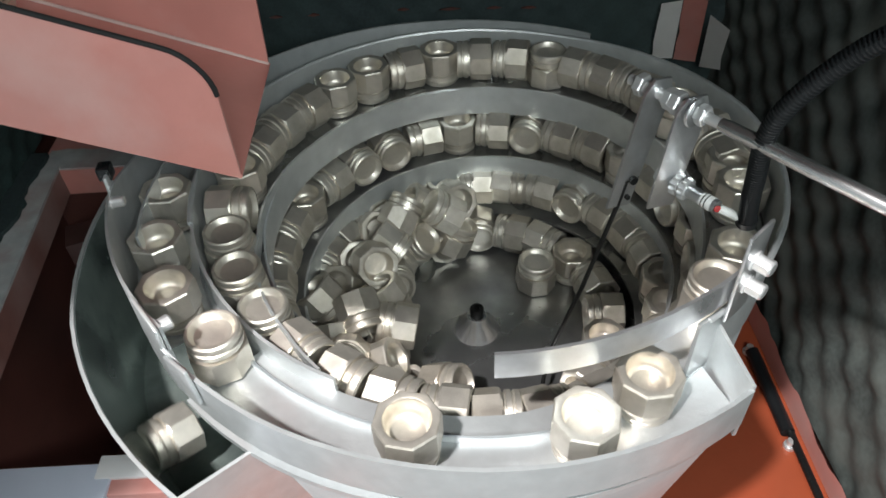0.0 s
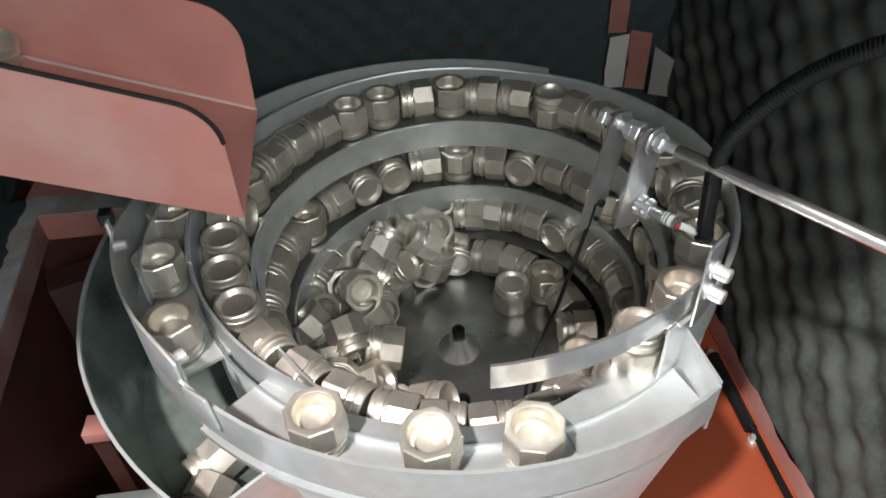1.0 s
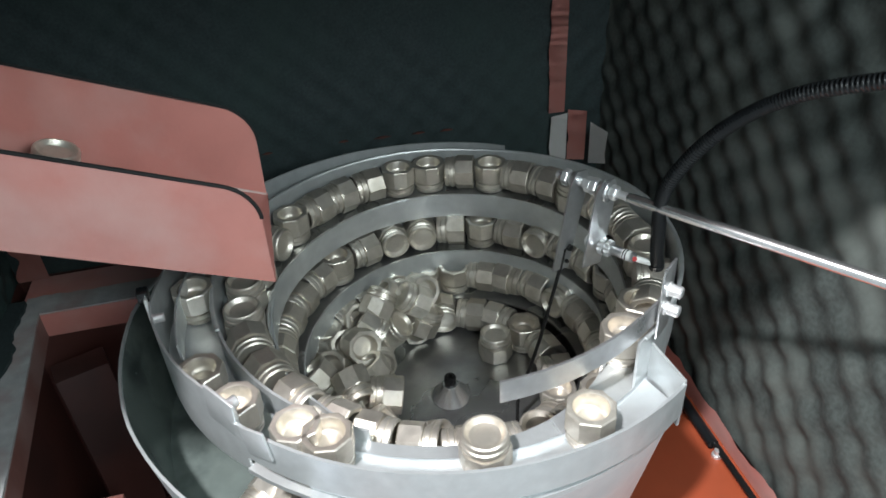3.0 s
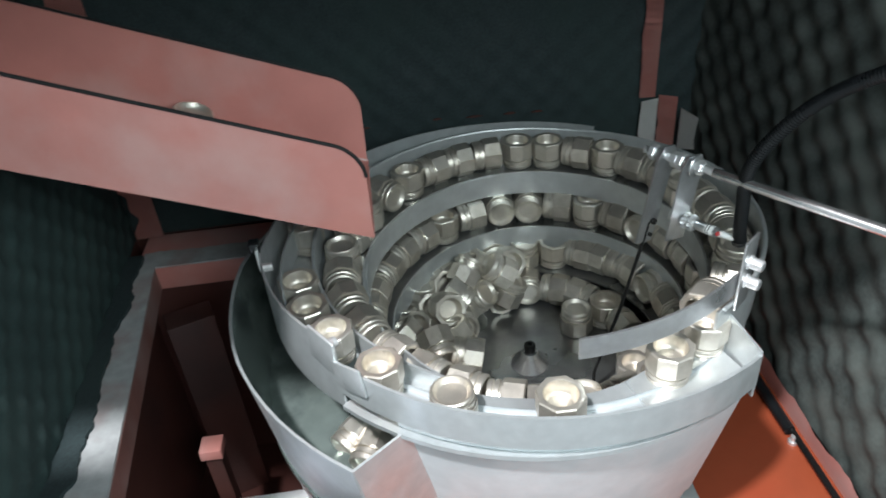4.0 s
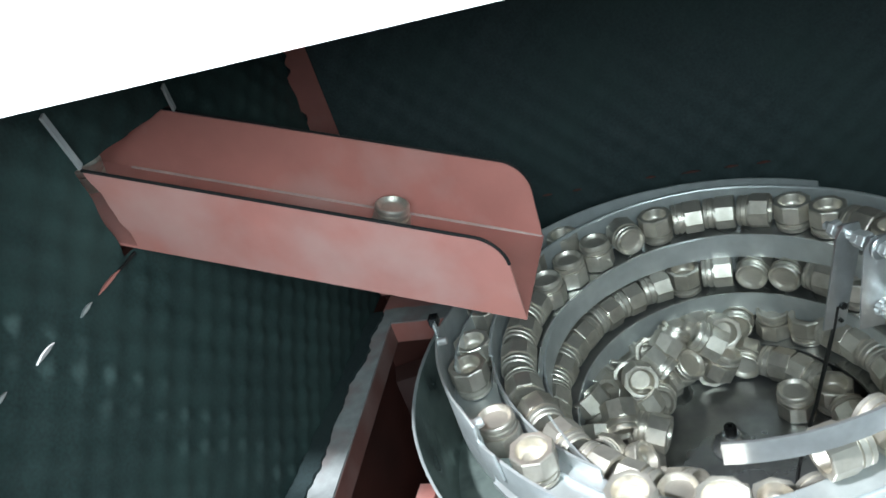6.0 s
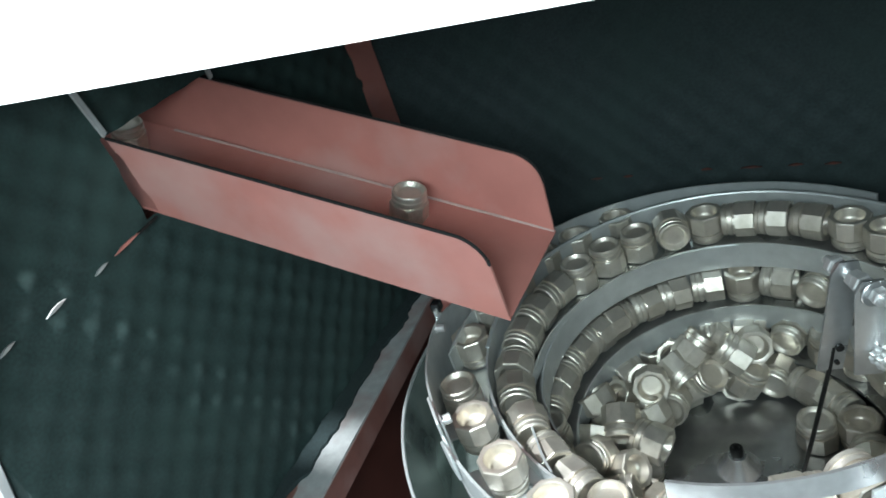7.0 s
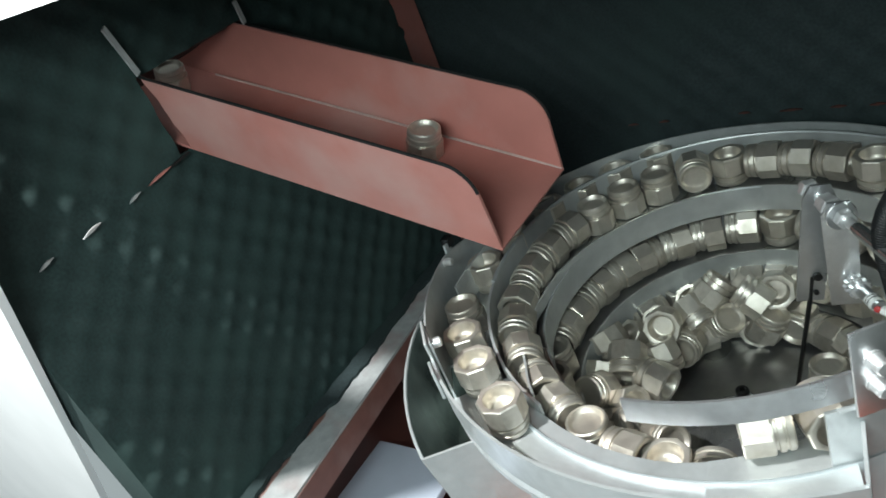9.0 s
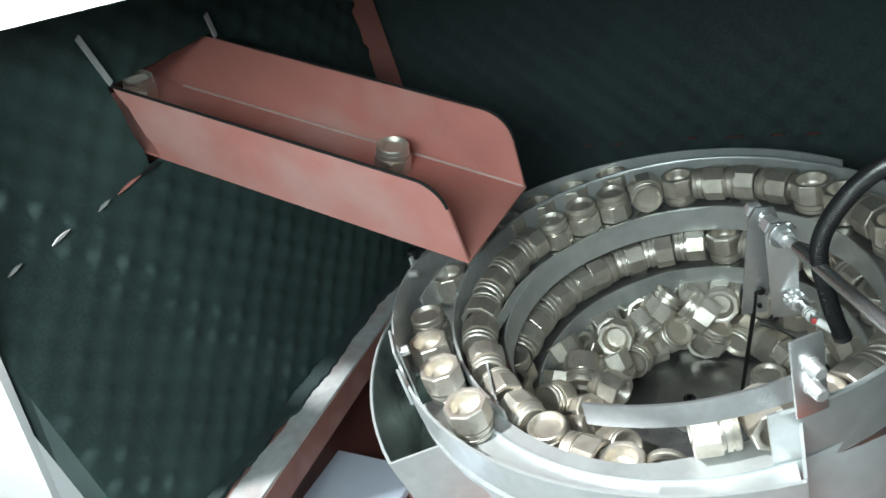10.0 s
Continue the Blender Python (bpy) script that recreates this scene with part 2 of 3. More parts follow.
part("tray_apron", band(arc(147, 216), lambda p: [(TRAY(p)[0] - 0.004, TRAY(p)[1] - 0.030), (TRAY(p)[0] - 0.0025, TRAY(p)[1] - 0.030),
                                                  (0.2385, -0.13), (0.2235, -0.205), (0.2215, -0.205), (0.2365, -0.13)]), SHELL, tray, "pale grey painted apron under the tray")
strip("tray_skirt", arc(145, 180), lambda p: (EDGE(p)[0] + 0.001, -0.037), lambda p: -0.085, STEEL, 0.001, tray)
part("transfer_sheet", band(arc(133, 168, 3), lambda p: [(float(np.interp(p, [133, 145, 168], [0.184, 0.188, 0.201])), -0.0325), (TRAY(max(p, 146))[0] - 0.004 if p > 145 else 0.217, -0.0325),
                                                            (TRAY(max(p, 146))[0] - 0.004 if p > 145 else 0.217, -0.0352), (float(np.interp(p, [133, 145, 168], [0.184, 0.188, 0.201])), -0.0352)]), STEEL, tray)
ex, ey, _ = polar(146, 0.260, 0)
ix, iy, _ = polar(141, 0.218, 0)
side = Vector((ey - iy, ix - ex, 0)).normalized() * 0.0012
end = sweep([[Vector((ix, iy, 0.004)) + side, Vector((ex, ey, -0.001)) + side, Vector((ex, ey, -0.052)) + side, Vector((ix, iy, -0.045)) + side],
             [Vector((ix, iy, 0.004)) - side, Vector((ex, ey, -0.001)) - side, Vector((ex, ey, -0.052)) - side, Vector((ix, iy, -0.045)) - side]])
part("tray_end_plate", end, STEEL, tray)

# last stretch of track, outside the rim, with the drop gap after the tray
last = part("last_track", band(arc(239, 391), lambda p: [(EDGE(p)[0] - 0.001, -0.036), (LAST(p)[0], -0.036), (LAST(p)[0], -0.039), (EDGE(p)[0] - 0.001, -0.039)]), STEEL, bowl)
strip("last_wall", arc(228, 391), LAST, lambda p: -0.040, STEEL, 0.001, last)
strip("inner_guide", arc(256, 300), lambda p: (0.257 - 0.00016 * (p - 256), 0.004 - 0.0001 * (p - 256)), lambda p: -0.03, STEEL, 0.0009, last)


def bolt(parent, place, outward, radius=0.0048, height=0.009, mat=CHROME):
    """A hexagon bolt head on a washer, its axis along outward."""
    m = Matrix.Translation(place) @ Vector(outward).to_track_quat("Z", "Y").to_matrix().to_4x4()
    b = turned([(0, 0), (radius * 1.25, 0), (radius * 1.25, 0.0012), (radius, 0.0014), (radius, height - 0.001), (radius * 0.8, height), (0, height)], 12)
    return part("bolt", b, mat, parent, "bright steel bolt", 30, m)


def plate_on(phi, r, z0, z1, width, thick, name, parent, mat=ZINC, tilt=0.0, m=None):
    base = Matrix.Translation(polar(phi, r, (z0 + z1) / 2)) @ Matrix.Rotation(radians(90 - phi), 4, "Z") @ Matrix.Rotation(radians(tilt), 4, "X")
    h = (z1 - z0) / 2
    bm = box(bmesh.new(), (0, -width / 2, -h), (thick, width / 2, h), None, min(0.0015, thick * 0.45))
    return part(name, bm, mat, parent, "", 30, base)


def outward(phi):
    a = radians(90 - phi)
    return (math.cos(a), math.sin(a), 0)


plate_on(223, 0.268, -0.004, 0.024, 0.024, 0.003, "clamp_plate", last, STEEL, 8)
clamp_top = plate_on(231, 0.2645, 0.002, 0.038, 0.034, 0.003, "clamp_plate", last, STEEL, -6)
bolt(clamp_top, (0, 0, 0), (-1, 0, 0))
clamp_top.children[0].matrix_basis = Matrix.Translation((-0.002, 0.003, 0.004)) @ Vector((-1, 0, 0)).to_track_quat("Z", "Y").to_matrix().to_4x4()
plate_on(264.5, 0.2715, 0.010, 0.034, 0.012, 0.003, "end_clip", last, STEEL, 5)
bolt(last, polar(260.5, 0.270, 0.023), [-c for c in outward(260.5)], 0.0042, 0.010)
cap = box(bmesh.new(), (-0.004, -0.006, 0.027), (0.006, 0.006, 0.038), Matrix.Translation(polar(266, 0.274, 0)) @ Matrix.Rotation(radians(90 - 266), 4, "Z"), 0.0015)
part("rubber_cap", cap, RUBBER, last, "black rubber cap")

# return pan under the drop gap
pan = part("return_pan", band(arc(218, 310), lambda p: [(0.204, -0.150), (0.302, -0.150 + 0.0002 * (p - 217)), (0.302, -0.154), (0.204, -0.154)]), PAN, bowl, "dark stained return pan")
PANRIM = between([(218, 0.311, -0.040), (251, 0.315, -0.034), (279, 0.311, -0.029), (310, 0.283, -0.026)])
part("pan_wall", band(arc(218, 310), lambda p: [(PANRIM(p)[0] - 0.0015, PANRIM(p)[1]), (PANRIM(p)[0] + 0.001, PANRIM(p)[1]),
                                                 (PANRIM(p)[0] - 0.022, -0.21), (PANRIM(p)[0] - 0.025, -0.21)]), STEEL, pan)
part("pan_lining", band(arc(219, 310), lambda p: [(PANRIM(p)[0] - 0.0022, PANRIM(p)[1] - 0.002), (PANRIM(p)[0] - 0.0016, PANRIM(p)[1] - 0.002),
                                                   (PANRIM(p)[0] - 0.0176, -0.150), (PANRIM(p)[0] - 0.0185, -0.150)]), PAN, pan)
c0, c1 = Vector(polar(218, 0.311, 0)), Vector(polar(214, 0.255, 0))
across = (c1 - c0).normalized()
out = Vector((across.y, -across.x, 0)) * 0.0012
lo0, lo1 = Vector(polar(217, 0.287, 0)), Vector(polar(213, 0.220, 0))
part("pan_front", sweep([[c0 + s + Vector((0, 0, -0.040)), c1 + s + Vector((0, 0, -0.036)), lo1 + s + Vector((0, 0, -0.21)), lo0 + s + Vector((0, 0, -0.21))] for s in (out, -out)]), STEEL, pan)

# deflector bar over the track, on its bracket
BAR = between([(138.5, 0.2215, 0.049), (146, 0.219, 0.046), (160, 0.2145, 0.040), (181, 0.208, 0.0325)])
strip("deflector_bar", arc(138.5, 181, 3), BAR, lambda p: BAR(p)[1] - 0.021, ZINC, 0.0011)
bracket = plate_on(139.5, 0.2225, 0.012, 0.080, 0.024, 0.0025, "bar_bracket", bowl, ZINC, 0)
bolt(bracket, (0, 0, 0), (1, 0, 0), 0.0052, 0.011)
bolt(bracket, (0, 0, 0), (1, 0, 0), 0.0052, 0.011)
for k, child in enumerate(bracket.children):
    child.matrix_basis = Matrix.Translation((0.0025, 0.001, 0.010 - 0.019 * k)) @ Vector((1, 0, 0)).to_track_quat("Z", "Y").to_matrix().to_4x4()

# drive unit that carries the bowl
drive = thing("vibration_drive", "grey cylindrical vibration drive under the bowl", "drive unit")
part("housing", turned([(0, -0.255), (0.17, -0.255), (0.175, -0.26), (0.175, -0.292), (0.185, -0.2995), (0, -0.2995)], 48), STEEL, drive)
for a in (135, 225, 315, 45):
    x, y, _ = polar(a, 0.195, 0)
    part("foot", box(bmesh.new(), (x - 0.018, y - 0.018, -0.2998), (x + 0.018, y + 0.018, -0.275), None, 0.004), STEEL, drive)


# ---------------------------------------------------------------- the cabinet
def foam_sheet(origin, across, up, normal, hole=None, pitch=0.024, depth=0.0048):
    """Egg-crate foam: a sheet of rounded knobs."""
    o, a, u, n = (Vector(v) for v in (origin, across, up, normal))
    la, lu = a.length, u.length
    ca, cu = int(la / pitch * 8), int(lu / pitch * 8)
    verts, faces = [], []
    for j in range(cu + 1):
        for i in range(ca + 1):
            s, t = i / ca, j / cu
            bend = 0.35 * noise.noise(Vector((s * la * 14, t * lu * 14, 7.7)))
            h = math.sin(s * la / pitch * math.pi + bend) * math.sin(t * lu / pitch * math.pi - bend)
            h = (0.5 + 0.5 * h) ** 0.8 * 1.6 - 0.8 if depth > 0.004 else (0.5 + 0.5 * h) ** 1.6 * 2.0 - 0.8
            h *= 0.85 + 0.6 * noise.noise(Vector((s * la * 22, t * lu * 22, 1.3)))
            h += 0.5 * noise.noise(Vector((s * la * 9, t * lu * 9, 3.1)))
            verts.append(o + a * s + u * t + n * (h * depth))
    for j in range(cu):
        for i in range(ca):
            k = j * (ca + 1) + i
            if hole and hole(verts[k]):
                continue
            faces.append((k, k + 1, k + ca + 2, k + ca + 1))
    me = bpy.data.meshes.new("foam")
    me.from_pydata(verts, [], faces)
    me.shade_smooth()
    return me


def foam_wall(name, *args, label="", depth=0.0020, mat=FOAM):
    ob = new(name, foam_sheet(*args, depth=depth))
    ob.data.materials.append(mat)
    return tagged(ob, label, "foam lining", "", "structure")


def chute_mouth(p):
    """Where the chute comes through the side wall."""
    return -0.100 < p.y < 0.068 and 0.206 < p.z < 0.298


foam_wall("wall_west", (-0.5125, -0.346, -0.172), (-0.0255, 0.706, 0), (0, 0, 0.66), (1, 0, 0), chute_mouth, mat=GREENFOAM, depth=0.0021, label="greenish black egg-crate foam lining on the cabinet side wall")
foam_wall("wall_north", (-0.54, 0.364, -0.17), (0.87, 0, 0), (0, 0, 0.66), (0, -1, 0), None, depth=0.0022, label="black egg-crate foam lining on the cabinet rear wall")
foam_wall("wall_east", (0.326, 0.37, -0.285), (0, -0.72, 0), (0, 0, 0.76), (-1, 0, 0), None, 0.029, depth=0.0055, mat=LIT_DUSTY, label="dusty black egg-crate foam lining on the cabinet side wall, lightened for lamp light")
west = box(bmesh.new(), (-0.575, -0.34, -0.8), (-0.555, 0.40, 0.200))
box(west, (-0.575, -0.34, 0.32), (-0.555, 0.40, 0.50))
box(west, (-0.575, -0.34, 0.200), (-0.555, -0.115, 0.32))
box(west, (-0.575, 0.082, 0.200), (-0.555, 0.40, 0.32))
structure("cabinet_wall_west", west, SHADED_RED, "dark red steel side panel of the cabinet", "panel")
structure("foam_return", box(bmesh.new(), (-0.577, -0.3465, -0.21), (-0.513, -0.3415, 0.39)), GREENFOAM, "greenish black foam edge behind the white front panel", "foam lining")
structure("cabinet_wall_north", box(bmesh.new(), (-0.575, 0.40, -0.8), (0.37, 0.42, 0.50)), SHADED_RED, "dark red steel rear panel of the cabinet", "panel")
structure("cabinet_wall_east", box(bmesh.new(), (0.35, -0.34, -0.8), (0.37, 0.40, 0.50)), SHADED_RED, "dark red steel side panel of the cabinet", "panel")
structure("cabinet_floor", box(bmesh.new(), (-0.575, -0.34, -0.60), (0.37, 0.40, -0.58)), SHADED_RED, "red steel floor of the cabinet, coloured dark for shade", "panel")
structure("base_plate", box(bmesh.new(), (-0.24, -0.34, -0.306), (0.326, 0.36, -0.300)), ORANGE, "orange-red painted steel base plate under the bowl", "base plate")
# backing added to keep the chute mouth dark against the bright surroundings
structure("hopper_wall", box(bmesh.new(), (-0.74, -0.30, 0.05), (-0.72, 0.30, 0.55)), SHADED_RED, "dark backing panel added behind the chute mouth", "panel")
# a roof out of view, added to block light from above
structure("ceiling", box(bmesh.new(), (-0.575, -0.30, 0.50), (0.37, 0.42, 0.52)), SHADED_RED, "unseen dark roof added over the cabinet to keep light out", "ceiling")
front = sweep([[Vector((x, y, z)) for x, z in ((-1.4, 0.4325), (1.2, 0.3540), (1.2, 1.2), (-1.4, 1.2))] for y in (-0.318, -0.306)])
structure("front_panel_upper", front, WHITE, "white painted front panel above the cabinet opening", "panel")
front = sweep([[Vector((x, y, z)) for x, z in ((-1.4, 0.397), (-0.347, 0.397), (-1.104, -0.9), (-1.4, -0.9))] for y in (-0.358, -0.350)])
structure("front_panel_side", front, WHITE, "white painted front panel beside the cabinet opening", "panel")

structure("front_panel_right", box(bmesh.new(), (0.42, -0.375, -0.9), (1.2, -0.335, 0.397)), WHITE, "white painted front panel beside the cabinet opening", "panel")


def ragged(points_a, points_b, thick, name, mat, label, category, wobble=0.004, seed=1):
    """A torn strip between two lines, with uneven edges."""
    up = Vector((0, 0, thick))
    a0, a1, b0, b1 = (Vector(v) for v in (*points_a, *points_b))
    n = max(5, int((a1 - a0).length / 0.005))
    ring = []
    for k in range(n + 1):
        f = k / n
        a, b = a0.lerp(a1, f), b0.lerp(b1, f)
        d = (a - b).normalized()
        a = a + d * (wobble * 1.5 * noise.noise(Vector((k * 0.10, seed * 3.7, 0))) + wobble * 0.8 * noise.noise(Vector((k * 0.33, seed * 1.3, 4))))
        ring.append([a + up, b + up, b, a])
    return structure(name, sweep(ring), mat, label, category, 25)


# frame rails round the pit, with torn foam and glue left on them
structure("rail_west", sweep([[Vector((-0.525, 0.31, -0.174)), Vector((-0.494, 0.29, -0.174)), Vector((-0.494, 0.29, -0.210)), Vector((-0.525, 0.31, -0.210))],
                              [Vector((-0.520, -0.347, -0.174)), Vector((-0.432, -0.347, -0.174)), Vector((-0.432, -0.347, -0.210)), Vector((-0.520, -0.347, -0.210))]]),
          RAIL, "brownish red painted steel frame rail at the foot of the foam", "rail")
ragged(((-0.518, 0.285, -0.174), (-0.486, -0.346, -0.174)), ((-0.4925, 0.278, -0.174), (-0.4335, -0.346, -0.174)), 0.0040, "rail_residue", GLUE,
       "ragged grey glue residue on the frame rail", "residue", 0.006, 3)
structure("rail_north", box(bmesh.new(), (-0.52, 0.272, -0.210), (0.30, 0.364, -0.174)), RED, "red painted steel frame rail at the foot of the rear foam", "rail")
ragged(((-0.515, 0.314, -0.174), (0.24, 0.314, -0.174)), ((-0.515, 0.2735, -0.174), (0.24, 0.2735, -0.174)), 0.0022, "rail_residue_north", GLUE,
       "ragged grey glue residue on the rear frame rail", "residue", 0.004, 5)
# the pit's shade is put into the dark red of its walls and post
structure("pit_wall_north", box(bmesh.new(), (-0.52, 0.280, -0.58), (-0.20, 0.295, -0.210)), SHADED_RED, "red steel wall of the pit, coloured dark for shade", "panel")
structure("pit_wall_west", box(bmesh.new(), (-0.535, -0.345, -0.58), (-0.520, 0.280, -0.210)), SHADED_RED, "red steel side wall of the pit, coloured dark for shade", "panel")
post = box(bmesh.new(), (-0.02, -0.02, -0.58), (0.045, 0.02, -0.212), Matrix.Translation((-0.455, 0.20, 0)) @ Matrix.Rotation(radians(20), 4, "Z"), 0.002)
structure("pit_post", post, SHADED_RED, "red square steel post in the pit, coloured dark for shade", "post")
ragged(((-0.512, 0.30, -0.1715), (-0.490, -0.346, -0.1715)), ((-0.535, 0.30, -0.1715), (-0.525, -0.346, -0.1715)), 0.006, "foam_foot", FOAM,
       "sagging black foam edge over the frame rail", "foam lining", 0.007, 21)
# bare corner strips where the foam sheets stop short
ragged(((-0.536, 0.353, -0.17), (-0.536, 0.353, 0.49)), ((-0.494, 0.354, -0.17), (-0.494, 0.354, 0.49)), 0.001, "corner_strip_west", RED,
       "bare red painted corner between the foam sheets", "corner post", 0.012, 8)
ragged(((0.241, 0.355, -0.034), (0.241, 0.355, 0.49)), ((0.264, 0.353, -0.034), (0.264, 0.353, 0.49)), 0.001, "corner_strip_east", RED,
       "bare red painted corner between the foam sheets", "corner post", 0.003, 9)
# white on the pale bare patch also stands in for light on the corner
ragged(((0.243, 0.352, -0.110), (0.243, 0.352, -0.040)), ((0.268, 0.350, -0.110), (0.268, 0.350, -0.036)), 0.001, "bare_patch", WHITEPLASTIC,
       "torn pale patch of bare metal at the corner", "patch", 0.002, 10)
ragged(((0.268, 0.348, -0.110), (0.268, 0.348, -0.030)), ((0.293, 0.338, -0.110), (0.293, 0.338, -0.032)), 0.001, "glue_patch", RED,
       "torn pinkish patch with glue at the corner", "patch", 0.003, 11)
ragged(((0.307, 0.296, -0.098), (0.307, 0.296, -0.048)), ((0.296, 0.330, -0.112), (0.296, 0.330, -0.046)), 0.001, "white_patch", WHITEPLASTIC,
       "torn white patch at the corner", "patch", 0.004, 12)
# bare strip under the foam beside the base plate
ragged(((0.318, 0.22, -0.266), (0.314, -0.34, -0.272)), ((0.318, 0.22, -0.299), (0.318, -0.34, -0.299)), 0.0012, "bare_strip_east", RED,
       "pinkish bare strip under the torn foam edge", "strip", 0.006, 14)
structure("white_shelf", box(bmesh.new(), (-0.555, -0.40, -0.312), (-0.372, -0.058, -0.300), None, 0.002), SHADED_WHITE, "white painted shelf low beside the pit", "shelf")
cross = thing("cross_bracket", "red steel bracket with a white top strip in the pit", "bracket")
part("top_strip", box(bmesh.new(), (-0.388, -0.076, -0.304), (-0.270, -0.050, -0.299), None, 0.001), WHITE, cross, "white top strip")
part("bracket_body", box(bmesh.new(), (-0.380, -0.092, -0.345), (-0.270, -0.060, -0.3042), None, 0.002), RED, cross)
part("stand", box(bmesh.new(), (-0.364, -0.082, -0.58), (-0.276, -0.070, -0.3452)), SHADED_RED, cross)
# a raised red patch that stands in for light falling on the pit's panel
block = thing("red_block", "small raised red patch standing in for a lit spot in the pit", "block")
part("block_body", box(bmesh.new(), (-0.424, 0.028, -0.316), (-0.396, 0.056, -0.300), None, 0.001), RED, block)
part("block_stand", box(bmesh.new(), (-0.420, 0.032, -0.58), (-0.400, 0.052, -0.3162)), SHADED_RED, block, "dark red stand added under the lit spot")

SEAM = [(-0.060, -0.032, 0.014), (-0.005, -0.0345, 0.026), (0.047, -0.036, 0.018), (0.088, -0.038, 0.018), (-0.210, -0.033, 0.016), (-0.165, -0.033, 0.014)]
cut = [Vector((-0.5155, y, z)) for y, z in ((-0.094, 0.2075), (-0.124, 0.2045), (-0.124, 0.2025), (-0.094, 0.2045))]
structure("foam_cut", sweep([cut, [p + Vector((0.0025, 0, 0)) for p in cut]]), TRIM, "black cut in the foam under the chute", "slit", 0)
# torn slits in the foam beside the chute
for k, (y, z, length) in enumerate([(-0.140, 0.2025, 0.036), (-0.178, 0.199, 0.018), (-0.236, 0.197, 0.024), (-0.291, 0.196, 0.018)]):
    pts = [(-0.5065 - 0.0361 * (y + 0.36), y + length * (f - 0.5), z + 0.004 * (f - 0.5) + w) for f, w in ((0, 0), (0.35, 0.0022), (0.7, 0.002), (1, 0), (0.6, -0.001), (0.3, -0.0008))]
    s = sweep([[Vector(p) for p in pts], [Vector(p) + Vector((0.0025, 0, 0)) for p in pts]])
    structure("foam_slit_%d" % (k + 1), s, RED if k == 0 else GLUE, "torn slit in the black foam showing the panel", "slit", 0)
for k, (a, b) in enumerate([((-0.513, -0.110, 0.356), (-0.513, -0.099, 0.303)), ((-0.521, 0.064, 0.321), (-0.521, 0.066, 0.294))]):
    a, b = Vector(a), Vector(b)
    w = Vector((0, 0.004, 0.002))
    structure("foam_slit_%d" % (k + 5), sweep([[a - w * 0.4, b - w, b + w * 0.4, a + w], [p + Vector((0.003, 0, 0)) for p in (a - w * 0.4, b - w, b + w * 0.4, a + w)]]),
              GLUE, "pale torn slit in the black foam", "slit", 0)

# seam marks on the rear foam
for k, (x, z, length) in enumerate(SEAM):
    pts = [(x + length * (f - 0.5), 0.3595, z + w) for f, w in ((0, 0), (0.4, 0.002), (0.7, 0.0017), (1, 0), (0.5, -0.0012))]
    structure("rear_slit_%d" % (k + 1), sweep([[Vector(p) for p in pts], [Vector(p) + Vector((0, -0.002, 0)) for p in pts]]), SHADED_RED, "thin red slit in the rear foam seam", "slit", 0)
# ---------------------------------------------------------------- the chute
chute = thing("feed_chute", "red oxide painted sheet steel chute sloping down to the bowl", "chute")
A, B = Vector((-0.155, -0.083, 0.067)), Vector((-0.157, 0.062, 0.066))
UP = Vector((-0.353, -0.009, 0.141))
UPB = Vector((-0.380, 0.001, 0.146))


def chute_plate(o, u, v, thick, corner=0.0, top=1.0, bottom=1.0, seed=0):
    """A plate spanned by u (along) and v (height or width), with one rounded upper corner at its lower end; top and bottom say
    how far its two long edges run, and a seed tears the far end."""
    n = u.cross(v).normalized() * thick
    pts = []
    if corner:
        cu, cv = u.normalized() * corner, v.normalized() * corner
        c = o + v + cu - cv
        for k in range(9):
            a = math.pi / 2 * k / 8
            pts.append(c - cu * math.cos(a) + cv * math.sin(a))
    else:
        pts.append(o + v)
    hi, lo = o + u * top + v, o + u * bottom
    upper = len(pts) + 1
    for k in range(15):
        f = k / 14
        tear = 0.009 * noise.noise(Vector((f * 5.0, seed * 2.3, 0.5))) * math.sin(math.pi * f) if seed else 0.0
        pts.append(hi.lerp(lo, f) + u.normalized() * tear)
    pts.append(o)
    return sweep([[p for p in pts], [p + n for p in pts]]), pts[:upper]


NEARV, FARV = Vector((0.002, -0.008, 0.088)), Vector((0.002, 0.001, 0.086))
bm, near_pts = chute_plate(A, UP, NEARV, 0.003, 0.024, 1.02, 1.0, 3)
near_side = part("near_side", bm, RED, chute)
bm, far_pts = chute_plate(B, UPB, FARV, -0.003, 0.027, 1.0, 1.40, 4)
far_side = part("far_side", bm, RED, chute)
part("floor_sheet", chute_plate(A, UP, B - A, -0.003, 0.0, 1.42, 1.42)[0], RED, chute)
for side_part, pts in ((near_side, near_pts), (far_side, far_pts)):
    part("edge_trim", tube([p + Vector((0, 0, 0.0004)) for p in pts], 0.0016, 8), TRIM, side_part, "black edge trim")
# pale tube along the fold, its colour standing in for a highlight
part("fold", tube([A.lerp(B, 0.985) + Vector((0, 0, 0.0036)), A.lerp(B, 0.985) + UP * 1.25 + Vector((0, 0, 0.0036))], 0.0016, 8), FOLD_LIGHT, chute, "fold between floor and side, coloured pale as its highlight")


# ---------------------------------------------------------------- level lever, sensor, hose
ROD = Vector((0.1448, -0.2038, 0.0025)).normalized()
PIVOT = Vector((0.1080, -0.0735, 0.1080))
gauge = thing("level_gauge", "bright steel rod with a hanging lever and sensor over the bowl", "level gauge")
part("rod", tube([PIVOT + ROD * d for d in (0.046, 0.052, 0.08, 0.14, 0.20, 0.27)], 0.0044, 20, [0.0038, 0.0044, 0.0044, 0.0044, 0.0044, 0.0044]), POLISHED, gauge, "polished steel rod")
